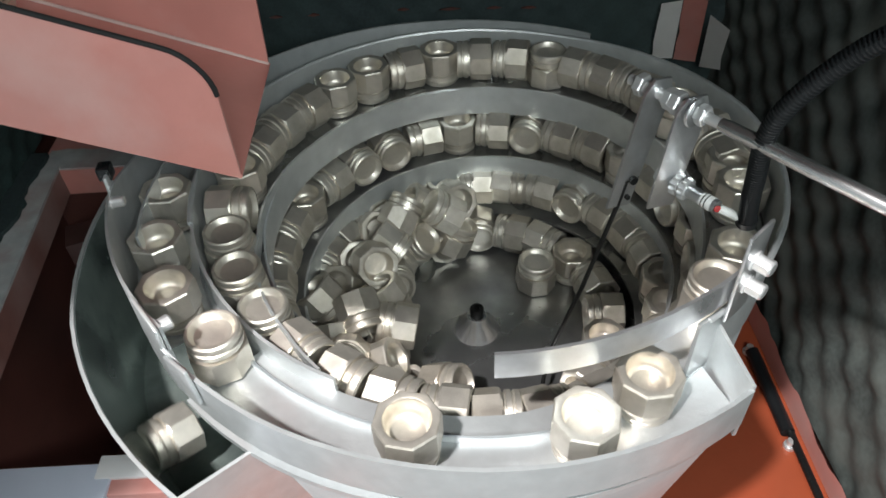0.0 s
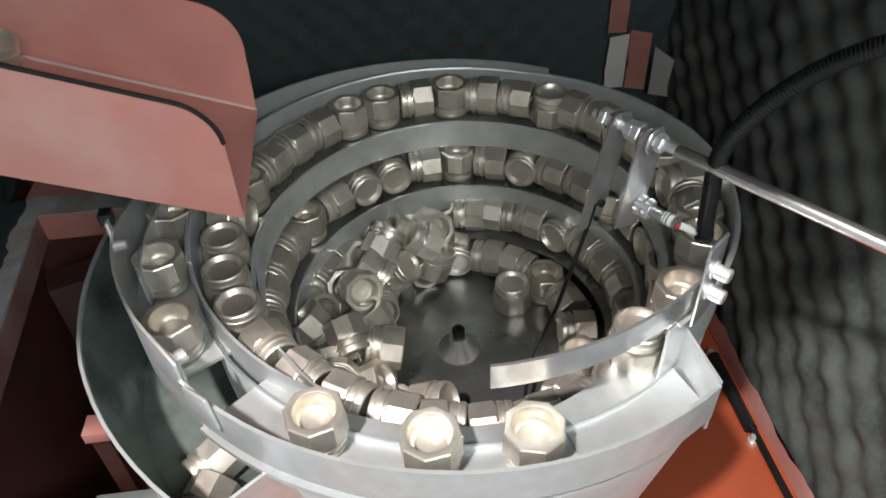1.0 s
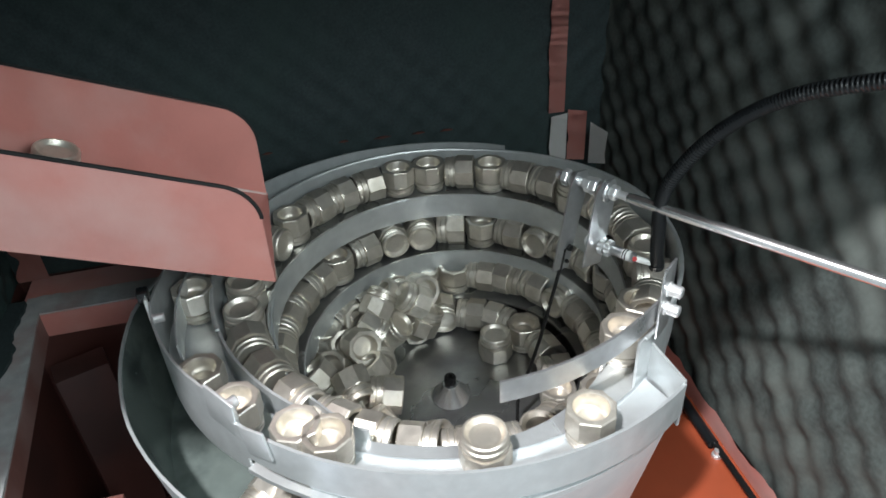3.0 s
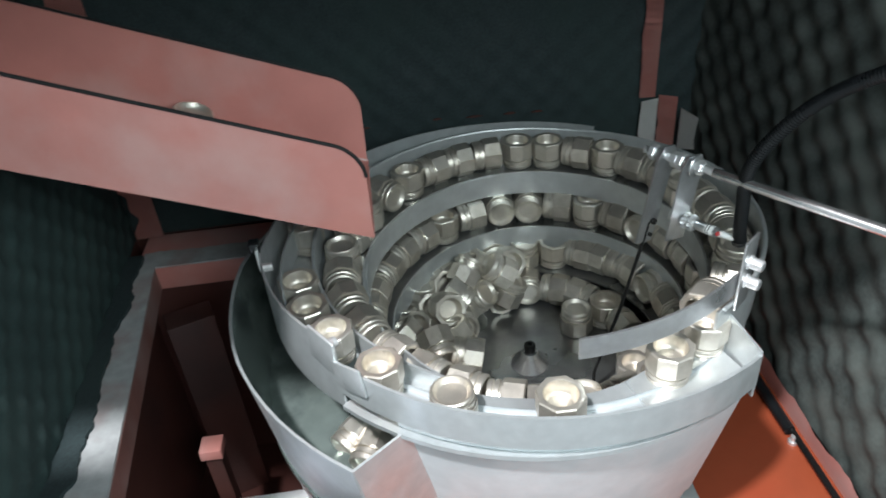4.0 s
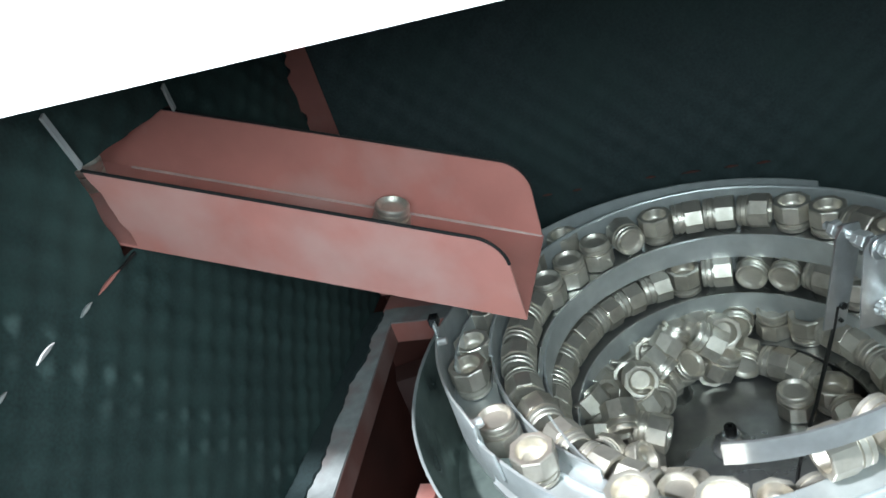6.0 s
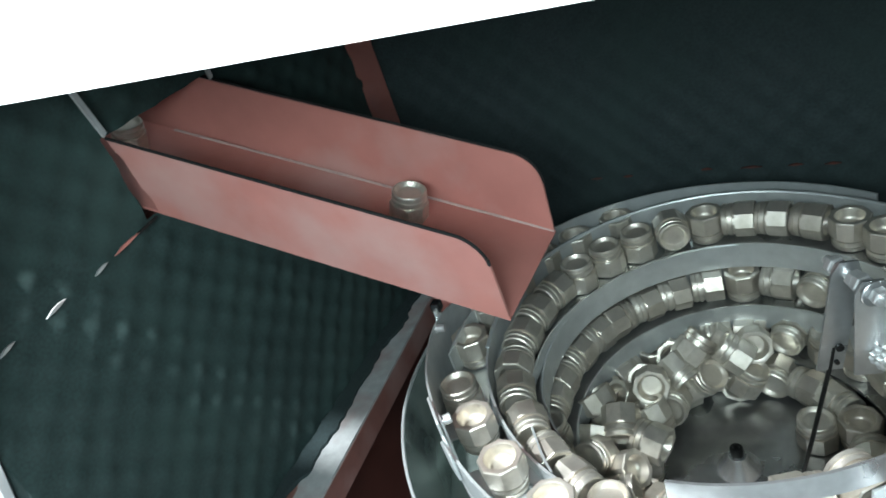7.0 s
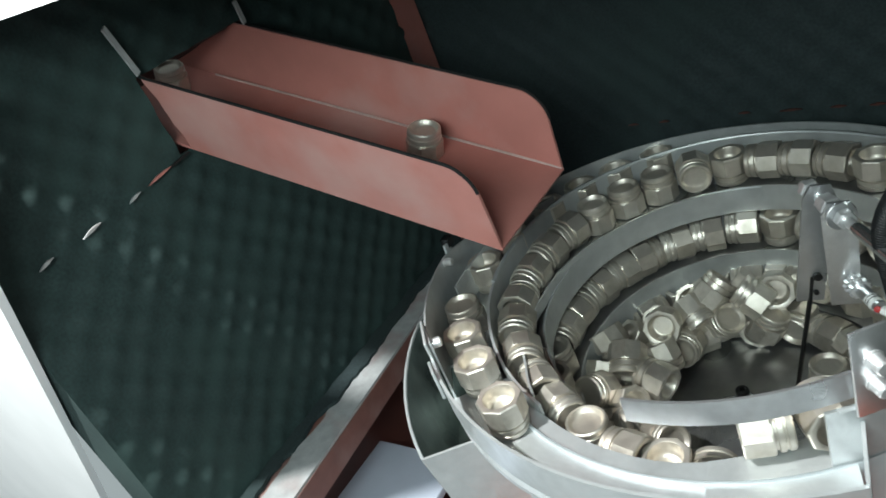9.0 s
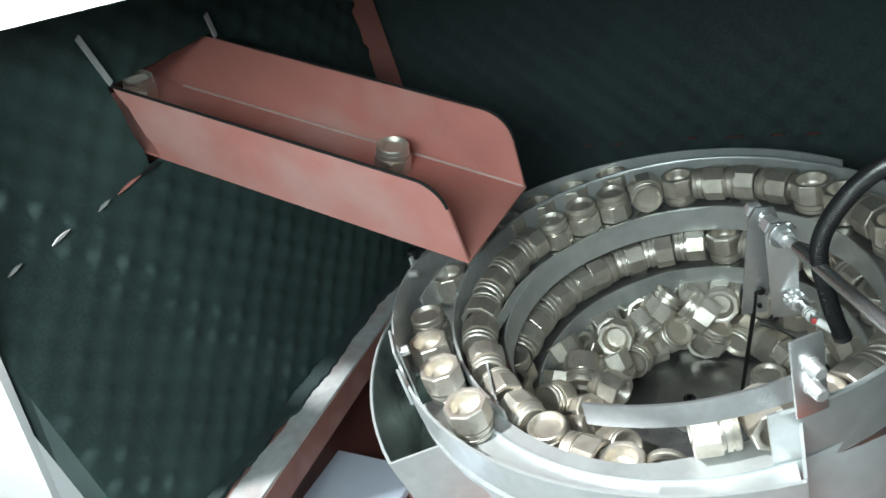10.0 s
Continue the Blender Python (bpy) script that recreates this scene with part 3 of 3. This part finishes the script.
part("stud", tube([PIVOT + ROD * d for d in (-0.022, 0.048)], 0.0035, 14), CHROME, gauge)
for d, r in ((-0.016, 0.0075), (-0.008, 0.0068), (0.006, 0.0070), (0.012, 0.0078), (0.030, 0.0066)):
    n = turned([(0, 0), (r * 0.9, 0), (r, 0.001), (r, 0.0055), (r * 0.9, 0.0065), (0, 0.0065)], 6)
    part("lock_nut", n, CHROME, gauge, "bright lock nut", 20, Matrix.Translation(PIVOT + ROD * d) @ ROD.to_track_quat("Z", "Y").to_matrix().to_4x4())


part("washer", turned([(0, 0), (0.0095, 0), (0.0100, 0.0006), (0.0100, 0.0018), (0.0095, 0.0024), (0, 0.0024)], 28), ZINC, gauge, "zinc-plated washer", 20,
     Matrix.Translation(PIVOT + ROD * 0.0272) @ ROD.to_track_quat("Z", "Y").to_matrix().to_4x4())


def hanging_plate(name, top, foot, width, thick, mat=ZINC, label="", turn=0.0):
    """A flat bar from top to foot that faces along the rod."""
    axis = (Vector(foot) - Vector(top))
    facing = Matrix.Rotation(radians(turn), 3, "Z") @ ROD
    side = axis.cross(facing).normalized() * (width / 2)
    n = facing * (thick / 2)
    t = Vector(top) - axis.normalized() * 0.010
    ring = [t - side * 0.6, t + side * 0.6, Vector(top) + side, Vector(foot) + side * 0.9, Vector(foot) - side * 0.9, Vector(top) - side]
    return part(name, sweep([[p - n for p in ring], [p + n for p in ring]]), mat, gauge, label, 30)


FOOT = Vector((0.0935, -0.0750, 0.0200))
lever = hanging_plate("lever_arm", PIVOT, FOOT, 0.021, 0.0020, ZINC, "flat steel lever arm", -11)
for f, r in ((0.74, 0.0030), (0.90, 0.0018)):
    spot = PIVOT + (FOOT - PIVOT) * f + Vector((0.004, -0.002, 0))
    way = Matrix.Rotation(radians(-11), 3, "Z") @ ROD
    part("hole", tube([spot - way * 0.0013, spot + way * 0.0013], r, 16), BLACKSTEEL, lever, "dark drilled hole")
part("feeler_wire", tube([PIVOT + (FOOT - PIVOT) * 0.75, FOOT, Vector((0.0767, -0.0742, -0.062)), Vector((0.058, -0.064, -0.154)), Vector((0.049, -0.090, -0.172))], 0.0018, 8), BLACKSTEEL, lever, "dark feeler wire")
PLATE2 = PIVOT + ROD * 0.026
hanging_plate("sensor_bracket", PLATE2, PLATE2 + Vector((-0.004, 0.010, -0.082)), 0.021, 0.0020, ZINC, "flat steel sensor bracket", -22)
TIP = Vector((0.1195, -0.0795, 0.0480))
sensor = part("sensor", tube([TIP + ROD * d for d in (0.004, 0.043)], 0.0046, 18), ZINC, gauge, "threaded metal proximity sensor")
part("sensor_face", tube([TIP + ROD * d for d in (-0.004, 0.0042)], 0.0050, 18), WHITEPLASTIC, sensor, "white sensing face")
for d in (0.010, 0.0165):
    teeth = turned([(0, 0), (0.0062, 0), (0.0066, 0.0022), (0.0062, 0.0044), (0, 0.0044)], 36)
    for k, v in enumerate(v for v in teeth.verts if v.co.xy.length > 0.005):
        v.co.xy *= 1.22 if k % 3 == 0 else 0.98
    part("sensor_nut", teeth, CHROME, sensor, "toothed lock washer", 15, Matrix.Translation(TIP + ROD * d) @ ROD.to_track_quat("Z", "Y").to_matrix().to_4x4())
for d in (0.0338, 0.0362):
    part("print_mark", tube([TIP + ROD * (d - 0.0004), TIP + ROD * (d + 0.0004)], 0.00496, 18), BLACKSTEEL, sensor, "dark printed bar")
part("sensor_label", tube([TIP + ROD * d for d in (0.032, 0.040)], 0.0049, 18), WHITEPLASTIC, sensor, "white printed band")
part("indicator", turned([(0, 0.0016), (0.0020, 0.0008), (0.0024, 0), (0, -0.0004)], 12), LAMP_RED, sensor, "small red indicator", 40, Matrix.Translation(TIP + ROD * 0.0412 + Vector((0.0, -0.0046, 0.0012))) @ Vector((0, -1, 0.25)).to_track_quat("Z", "Y").to_matrix().to_4x4())
part("cable", tube([TIP + ROD * 0.045, Vector((0.158, -0.124, 0.046)), Vector((0.160, -0.125, 0.052))], 0.003, 10), WHITEPLASTIC, sensor, "pale sensor cable")


def curve_points(ctrl, n):
    """Points along a smooth curve through the given ones."""
    c = [Vector(p) for p in ctrl]
    c = [c[0] * 2 - c[1]] + c + [c[-1] * 2 - c[-2]]
    out = []
    for k in range(n + 1):
        f = k / n * (len(c) - 3)
        i = min(int(f), len(c) - 4)
        u = f - i
        p0, p1, p2, p3 = c[i:i + 4]
        out.append(0.5 * (2 * p1 + (p2 - p0) * u + (2 * p0 - 5 * p1 + 4 * p2 - p3) * u * u + (3 * p1 - p0 - 3 * p2 + p3) * u ** 3))
    return out


hose_line = curve_points([(0.1610, -0.1240, 0.042), (0.1548, -0.1298, 0.0795), (0.1526, -0.1357, 0.1273), (0.1749, -0.1552, 0.1784), (0.2042, -0.1887, 0.2166),
                          (0.2363, -0.2480, 0.2478), (0.2628, -0.3050, 0.2756)], 600)
hose = thing("corrugated_hose", "black corrugated plastic cable hose arching to the sensor", "hose")
part("conduit", tube(hose_line, 0.006, 12, [0.0058 if k % 4 < 2 else 0.0048 for k in range(601)]), RUBBER, hose)
part("end_sleeve", tube(hose_line[:14], 0.0064, 14), RUBBER, hose, "smooth black end sleeve")

# ---------------------------------------------------------------- hinge stay on the base plate
stay = thing("stay_bar", "black round stay bar with bright end bolts on the base plate", "stay bar")
part("bar", tube([(0.302, 0.030, -0.290), (0.302, -0.072, -0.290)], 0.007, 14), RUBBER, stay)
part("thin_bar", tube([(0.305, -0.065, -0.291), (0.306, -0.30, -0.292)], 0.004, 10), BLACKSTEEL, stay)
for y in (0.036, -0.082):
    part("end_bolt", turned([(0, 0), (0.006, 0), (0.006, 0.004), (0.004, 0.0045), (0.004, 0.011), (0, 0.012)], 10), CHROME, stay, "bright end bolt", 30, Matrix.Translation((0.302, y, -0.2998)))


# ---------------------------------------------------------------- nuts
def nut_meshes():
    """A cap nut: an eight-sided body with a blind bore, and a grooved round collar."""
    n = 32
    flat = 0.0172
    made = []

    def ring(bm, r, z, octa=0.0, inset=1.0):
        out = []
        for i in range(n):
            a = 2 * math.pi * i / n
            s = 2 * math.pi / 8
            d = ((a + s / 2) % s) - s / 2
            rr = r if not octa else min(flat / math.cos(d), octa) * inset
            out.append(bm.verts.new((rr * math.cos(a) * 1.10, rr * math.sin(a) * 1.10, z * 1.03)))
        return out

    body = [(0.0040, 0.0128), (0.0086, 0.0128), (0.0094, 0.0128), (0.0102, 0.0124), (0.0116, 0.0106), (0.0122, 0.0084), (0.0126, 0.0014), (0.0130, 0.0003), (0.0138, 0.0), (0, 0.0, 0.0187, 0.955),
            (0, 0.0010, 0.0187), (0, 0.0192, 0.0187), (0, 0.0206, 0.0176), (0.0146, 0.0207)]
    collar = [(0.0146, 0.0206), (0.0152, 0.0210), (0.0152, 0.0224), (0.0168, 0.0230), (0.0168, 0.0266), (0.0156, 0.0274), (0.0156, 0.0284), (0.0166, 0.0290),
              (0.0163, 0.0325), (0.0152, 0.0336), (0.0140, 0.0334), (0.0128, 0.0312), (0.0112, 0.0294), (0.0068, 0.0283)]
    for name, rows, low, high in (("octagon_body", body, 0.0128, 0.0207), ("collar", collar, 0.0206, 0.0302)):
        bm = bmesh.new()
        rings = [ring(bm, *row) for row in rows]
        for a, b in zip(rings, rings[1:]):
            for i in range(n):
                j = (i + 1) % n
                bm.faces.new((a[i], a[j], b[j], b[i]))
        c0, c1 = bm.verts.new((0, 0, low * 1.03)), bm.verts.new((0, 0, high * 1.03))
        for i in range(n):
            j = (i + 1) % n
            bm.faces.new((c0, rings[0][j], rings[0][i]))
            bm.faces.new((c1, rings[-1][i], rings[-1][j]))
        me = mesh_of(bm, name, 30)
        for face in me.polygons:
            if name == "octagon_body" and 0.002 < face.center.z < 0.021 and abs(face.normal.z) < 0.3 and face.center.xy.length > 0.016:
                face.use_smooth = False
        me.materials.append(NUT)
        made.append((name, me))
    return made


NUT_MESHES = nut_meshes()
NUT_H = 0.0346


def nut(m, group="nuts in the bowl", label="nickel-plated brass cap nut with a grooved collar"):
    ob = thing("nut", label, "nut", m, group)
    for name, me in NUT_MESHES:
        new(name, me).parent = ob
    return ob


def nut_pose(phi, r, z, way, spin=0.0):
    """way: 'up' bore up, 'down' collar up, 'along' / 'back' lying along the track, 'in' / 'out' lying across it."""
    x, y, _ = polar(phi, r, 0)
    heading = Matrix.Translation((x, y, z)) @ Matrix.Rotation(radians(90 - phi), 4, "Z")
    c = NUT_H / 2
    if way == "down":
        return heading @ Matrix.Rotation(radians(spin), 4, "Z")
    if way == "up":
        return heading @ Matrix.Translation((0, 0, NUT_H)) @ Matrix.Rotation(math.pi, 4, "X") @ Matrix.Rotation(radians(spin), 4, "Z")
    turn = {"along": 90, "back": -90, "in": 180, "out": 0}[way]
    lie = Matrix.Rotation(radians(turn), 4, "Z") @ Matrix.Translation((-c, 0, 0.0190)) @ Matrix.Rotation(radians(90), 4, "Y")
    return heading @ lie @ Matrix.Rotation(radians(spin), 4, "Z")


rng = random.Random(4)
WAYS = ["up", "down", "along", "back", "in", "along", "up"]
KEYED = []


def running(t):
    """Seconds for which the drive has shaken the bowl by the time t; it stops towards the end."""
    return float(np.interp(t, [0, 2.2, 3.3, 5.5, 6.8, 7.2, 7.6, 8.0, 10], [0, 2.15, 3.15, 4.95, 6.0, 6.28, 6.48, 6.58, 6.58]))


PACE = between([(-880, 8.0), (-600, 9.0), (-360, 10.0), (0, 12.2), (108, 12.2), (120, 17.0), (240, 17.0)])
TIMES = [0, 0.5, 1, 1.5, 2, 2.75, 3.5, 4, 4.5, 5, 5.5, 6.2, 6.8, 7.2, 7.6, 8, 10]


def seat(phi):
    """Radius and floor on which a nut stands on the climbing track."""
    r0, z0 = EDGE(phi)
    if phi < 113:
        return min(track_outer(phi) - 0.0215, r0 + 0.0235), z0
    r = float(np.interp(phi, [113, 130, 139, 149, 160, 205, 232, 246, 320], [0.2025, 0.198, 0.190, 0.196, 0.233, 0.231, 0.234, 0.246, 0.243]))
    return r, -0.036


def climbing(phi0, way, spin, stop, inner=None):
    rows, phi, last_u = [], phi0, 0.0
    for t in TIMES:
        u = running(t)
        for _ in range(8):
            phi += PACE(phi)[0] * (u - last_u) / 8
        last_u = u
        phi = min(phi, stop)
        r, z = seat(phi)
        if inner and phi > 135:
            r, z = inner, -0.031
        rows.append((t, nut_pose(phi, r, z + 0.0008, way, spin + 14 * math.sin(1.3 * u + phi0))))
    ob = nut(rows[0][1], "nuts on the spiral track")
    KEYED.append((ob, rows))


# the queue on the upper and middle track; ways as they lie
FIXED = {-76: "up", -61: "along", -48: "along", -38: "up", -28: "up", -16: "along", -5: "up", 5: "along", 15: "along", 25: "down", 35: "back", 45: "back",
         55: "along", -85: "in", -101: "down", -111: "down", -119: "down", -132: "along", -143: "along", -154: "along", -165: "back", -176: "along", -187: "along", -199: "back", -358: "up", -348: "along", -338: "in", -329: "along", -319: "along",
         -308: "up", -368: "in", -379: "along", -390: "in", -402: "in", -425: "up", -716: "along", -706: "back", -696: "up", -686: "along", -676: "in", -726: "up", -742: "down"}
phi, stop = 64.0, 132.0
last_half = 0.018
while phi > -850:
    way = min(FIXED, key=lambda k: abs(k - phi))
    way = FIXED[way] if abs(way - phi) < 6 else rng.choice(WAYS)
    half = 0.0175 if way in ("along", "back") else 0.0197
    climbing(phi, way, rng.uniform(0, 45), stop)
    gap = math.degrees((last_half + half) / seat(phi)[0])
    last_half = half
    phi -= gap
    stop -= gap
for phi0, way, stop in [(84, "along", 156), (75, "in", 144)]:
    climbing(phi0, way, 20, stop, 0.192)

# nuts on the front tray and the last track: way, then seconds and angle
PASSING = [
    ("up", [(0, 193.6), (1, 210), (2, 227.6), (3.5, 241.6), (5, 270.7), (5.5, 275.8), (7, 290), (8, 296), (10, 296)]),
    ("up", [(0, 168.4), (1, 191), (2, 208.1), (3.5, 230.1), (5, 257.4), (5.5, 261.2), (7, 277), (8, 281), (10, 281)]),
    ("up", [(0, 156.1), (1, 175), (2, 197.4), (3.5, 220.7), (5, 237.1), (5.5, 249.3), (7, 264), (8, 267.5), (10, 268)]),
    ("down", [(0, 130), (1, 145.5), (1.5, 154), (2, 163), (3.5, 196.9), (5, 223.3), (5.5, 229.3), (7, 247), (8, 250.2), (10, 250.5)]),
    ("up", [(0, 119), (1, 129), (2, 140), (2.75, 157), (3.5, 176), (5, 202.5), (5.5, 212.8), (7, 235), (8, 239.2), (10, 239.4)]),
    ("up", [(0, 98), (1, 110), (2, 122), (3.5, 148.5), (5, 175.9), (5.5, 186.4), (7, 220), (8, 226.7), (10, 228)]),
    ("up", [(0, 89), (1, 101), (2, 112), (3.5, 135), (5, 161.3), (5.5, 170.5), (7, 204), (8, 212.2), (10, 212.4)]),
    ("up", [(0, 244), (2, 246), (3.5, 252.5), (5, 281), (5.5, 286), (7, 301), (8, 307), (10, 307)]),
    ("up", [(0, 256.6), (2, 268.6), (3.5, 281), (5.5, 300), (7, 312), (8, 318), (10, 318)]),
    ("up", [(0, 270), (2, 284), (3.5, 297), (5.5, 314), (7, 325), (8, 330), (10, 330)]),
    ("down", [(0, 230), (0.2, 231.5), (0.35, 233)]),
]
PAN_Z = -0.149


def fallen(t0, phi, spin):
    """Poses of a nut that tips through the drop gap, lands in the pan and slides away under the bowl."""
    tip = Matrix.Rotation(radians(55), 4, "Y")
    roll = Matrix.Rotation(radians(100), 4, "Y")
    rows = [(t0, nut_pose(phi, 0.240, -0.040, "down", spin)), (t0 + 0.1, nut_pose(phi + 2, 0.243, -0.062, "down", spin) @ tip),
            (t0 + 0.2, nut_pose(phi + 1, 0.255, -0.105, "down", spin) @ tip), (t0 + 0.3, nut_pose(phi, 0.262, PAN_Z + 0.020, "down", spin) @ roll),
            (t0 + 0.6, nut_pose(phi - 1, 0.262, PAN_Z + 0.018, "down", spin) @ roll), (t0 + 1.2, nut_pose(phi - 1, 0.235, PAN_Z + 0.018, "down", spin) @ roll),
            (t0 + 1.9, nut_pose(phi - 1, 0.222, PAN_Z + 0.018, "down", spin) @ roll), (10.0, nut_pose(phi - 1, 0.222, PAN_Z + 0.018, "down", spin) @ roll)]
    return rows


for way, steps in PASSING:
    spin = rng.uniform(0, 45)
    ts, ps = zip(*steps)
    rows = []
    for t in sorted(set(ts) | ({0.25, 0.75} if ts[-1] > 2 else set())):
        p = float(np.interp(t, ts, ps))
        r, z = seat(p)
        rows.append((t, nut_pose(p, r, z + 0.0012, way, spin)))
    if ts[-1] < 10:
        rows += fallen(ts[-1] + 0.1, ps[-1] + 1, spin)
    ob = nut(rows[0][1], "nuts on the front tray", "nickel-plated brass cap nut standing on the steel tray")
    KEYED.append((ob, rows))
# one nut already dropping into the pan at the start
start = nut(nut_pose(237, 0.266, -0.112, "down", 10) @ Matrix.Rotation(radians(80), 4, "Y"), "nuts on the front tray", "nickel-plated brass cap nut fallen into the return pan")
KEYED.append((start, [(0, start.matrix_basis.copy()), (0.2, nut_pose(238, 0.268, PAN_Z + 0.018, "down", 10) @ Matrix.Rotation(radians(100), 4, "Y")),
                      (0.8, nut_pose(238, 0.252, PAN_Z + 0.018, "down", 10) @ Matrix.Rotation(radians(100), 4, "Y")),
                      (1.6, nut_pose(238, 0.222, PAN_Z + 0.018, "down", 10) @ Matrix.Rotation(radians(100), 4, "Y")),
                      (10, nut_pose(238, 0.222, PAN_Z + 0.018, "down", 10) @ Matrix.Rotation(radians(100), 4, "Y"))]))

# nuts that circle on the dish
for phi0, r, way in [(-14, 0.112, "out"), (5, 0.122, "in"), (22, 0.121, "along"), (39, 0.122, "back"), (57, 0.120, "up"), (75, 0.121, "along"), (93, 0.119, "in"),
                     (112, 0.120, "up"), (49, 0.084, "down"), (130, 0.121, "along")]:
    spin = rng.uniform(0, 45)
    rows = [(t, nut_pose(phi0 + min(1.5 * running(t), 40), r, -0.1905, way, spin)) for t in TIMES]
    KEYED.append((nut(rows[0][1], "nuts on the dish"), rows))
# the heap on the near left of the dish: each nut settles at the lowest free spot
heap_rng = random.Random(12)
settled = []
for k in range(38):
    best = None
    for _ in range(160):
        p = heap_rng.uniform(-165, -6)
        r = heap_rng.uniform(0.100 if p < -125 or p > -35 else 0.080, 0.140)
        x, y, _ = polar(p, r, 0)
        z = -0.172
        for sx, sy, sz in settled:
            d2 = (x - sx) ** 2 + (y - sy) ** 2
            if d2 < 0.0345 ** 2:
                z = max(z, sz + math.sqrt(0.0345 ** 2 - d2))
        if best is None or z - 0.10 * r < best[0]:
            best = (z - 0.10 * r, p, r, z, x, y)
    _, p, r, z, x, y = best
    settled.append((x, y, z))
    way = heap_rng.choice(["up", "along", "in", "down", "back", "out"])
    lean = Matrix.Identity(4)
    if z > -0.171:
        c = Matrix.Translation((0, 0, NUT_H / 2))
        lean = c @ Matrix.Rotation(radians(heap_rng.uniform(-50, 50)), 4, "X") @ Matrix.Rotation(radians(heap_rng.uniform(-50, 50)), 4, "Y") @ c.inverted()
    rows = [(t, nut_pose(p + 1.5 * running(t), r, z - 0.018, way, k * 17) @ lean) for t in TIMES]
    KEYED.append((nut(rows[0][1], "nuts in the heap"), rows))

# nuts lying in the chute
slope = Matrix.Rotation(math.atan2(0.141, 0.353), 4, "Y")
rows = []
for t, f in ((0, 0.495), (2, 0.479), (3.5, 0.461), (4.5, 0.445), (5.5, 0.424), (6.8, 0.392), (8, 0.375), (10, 0.375)):
    rows.append((t, Matrix.Translation(A + UP * f + (B - A) * 0.72 + Vector((0, 0, 0.0006))) @ slope))
KEYED.append((nut(rows[0][1], "nuts in the chute", "nickel-plated brass cap nut standing in the red chute"), rows))
nut(Matrix.Translation(A + UP * 1.30 + (B - A) * 0.62 + Vector((0, 0, 0.0006))) @ slope, "nuts in the chute", "nickel-plated brass cap nut waiting at the chute mouth")


def motions():
    for ob, rows in KEYED:
        walk(ob, rows)


motions()
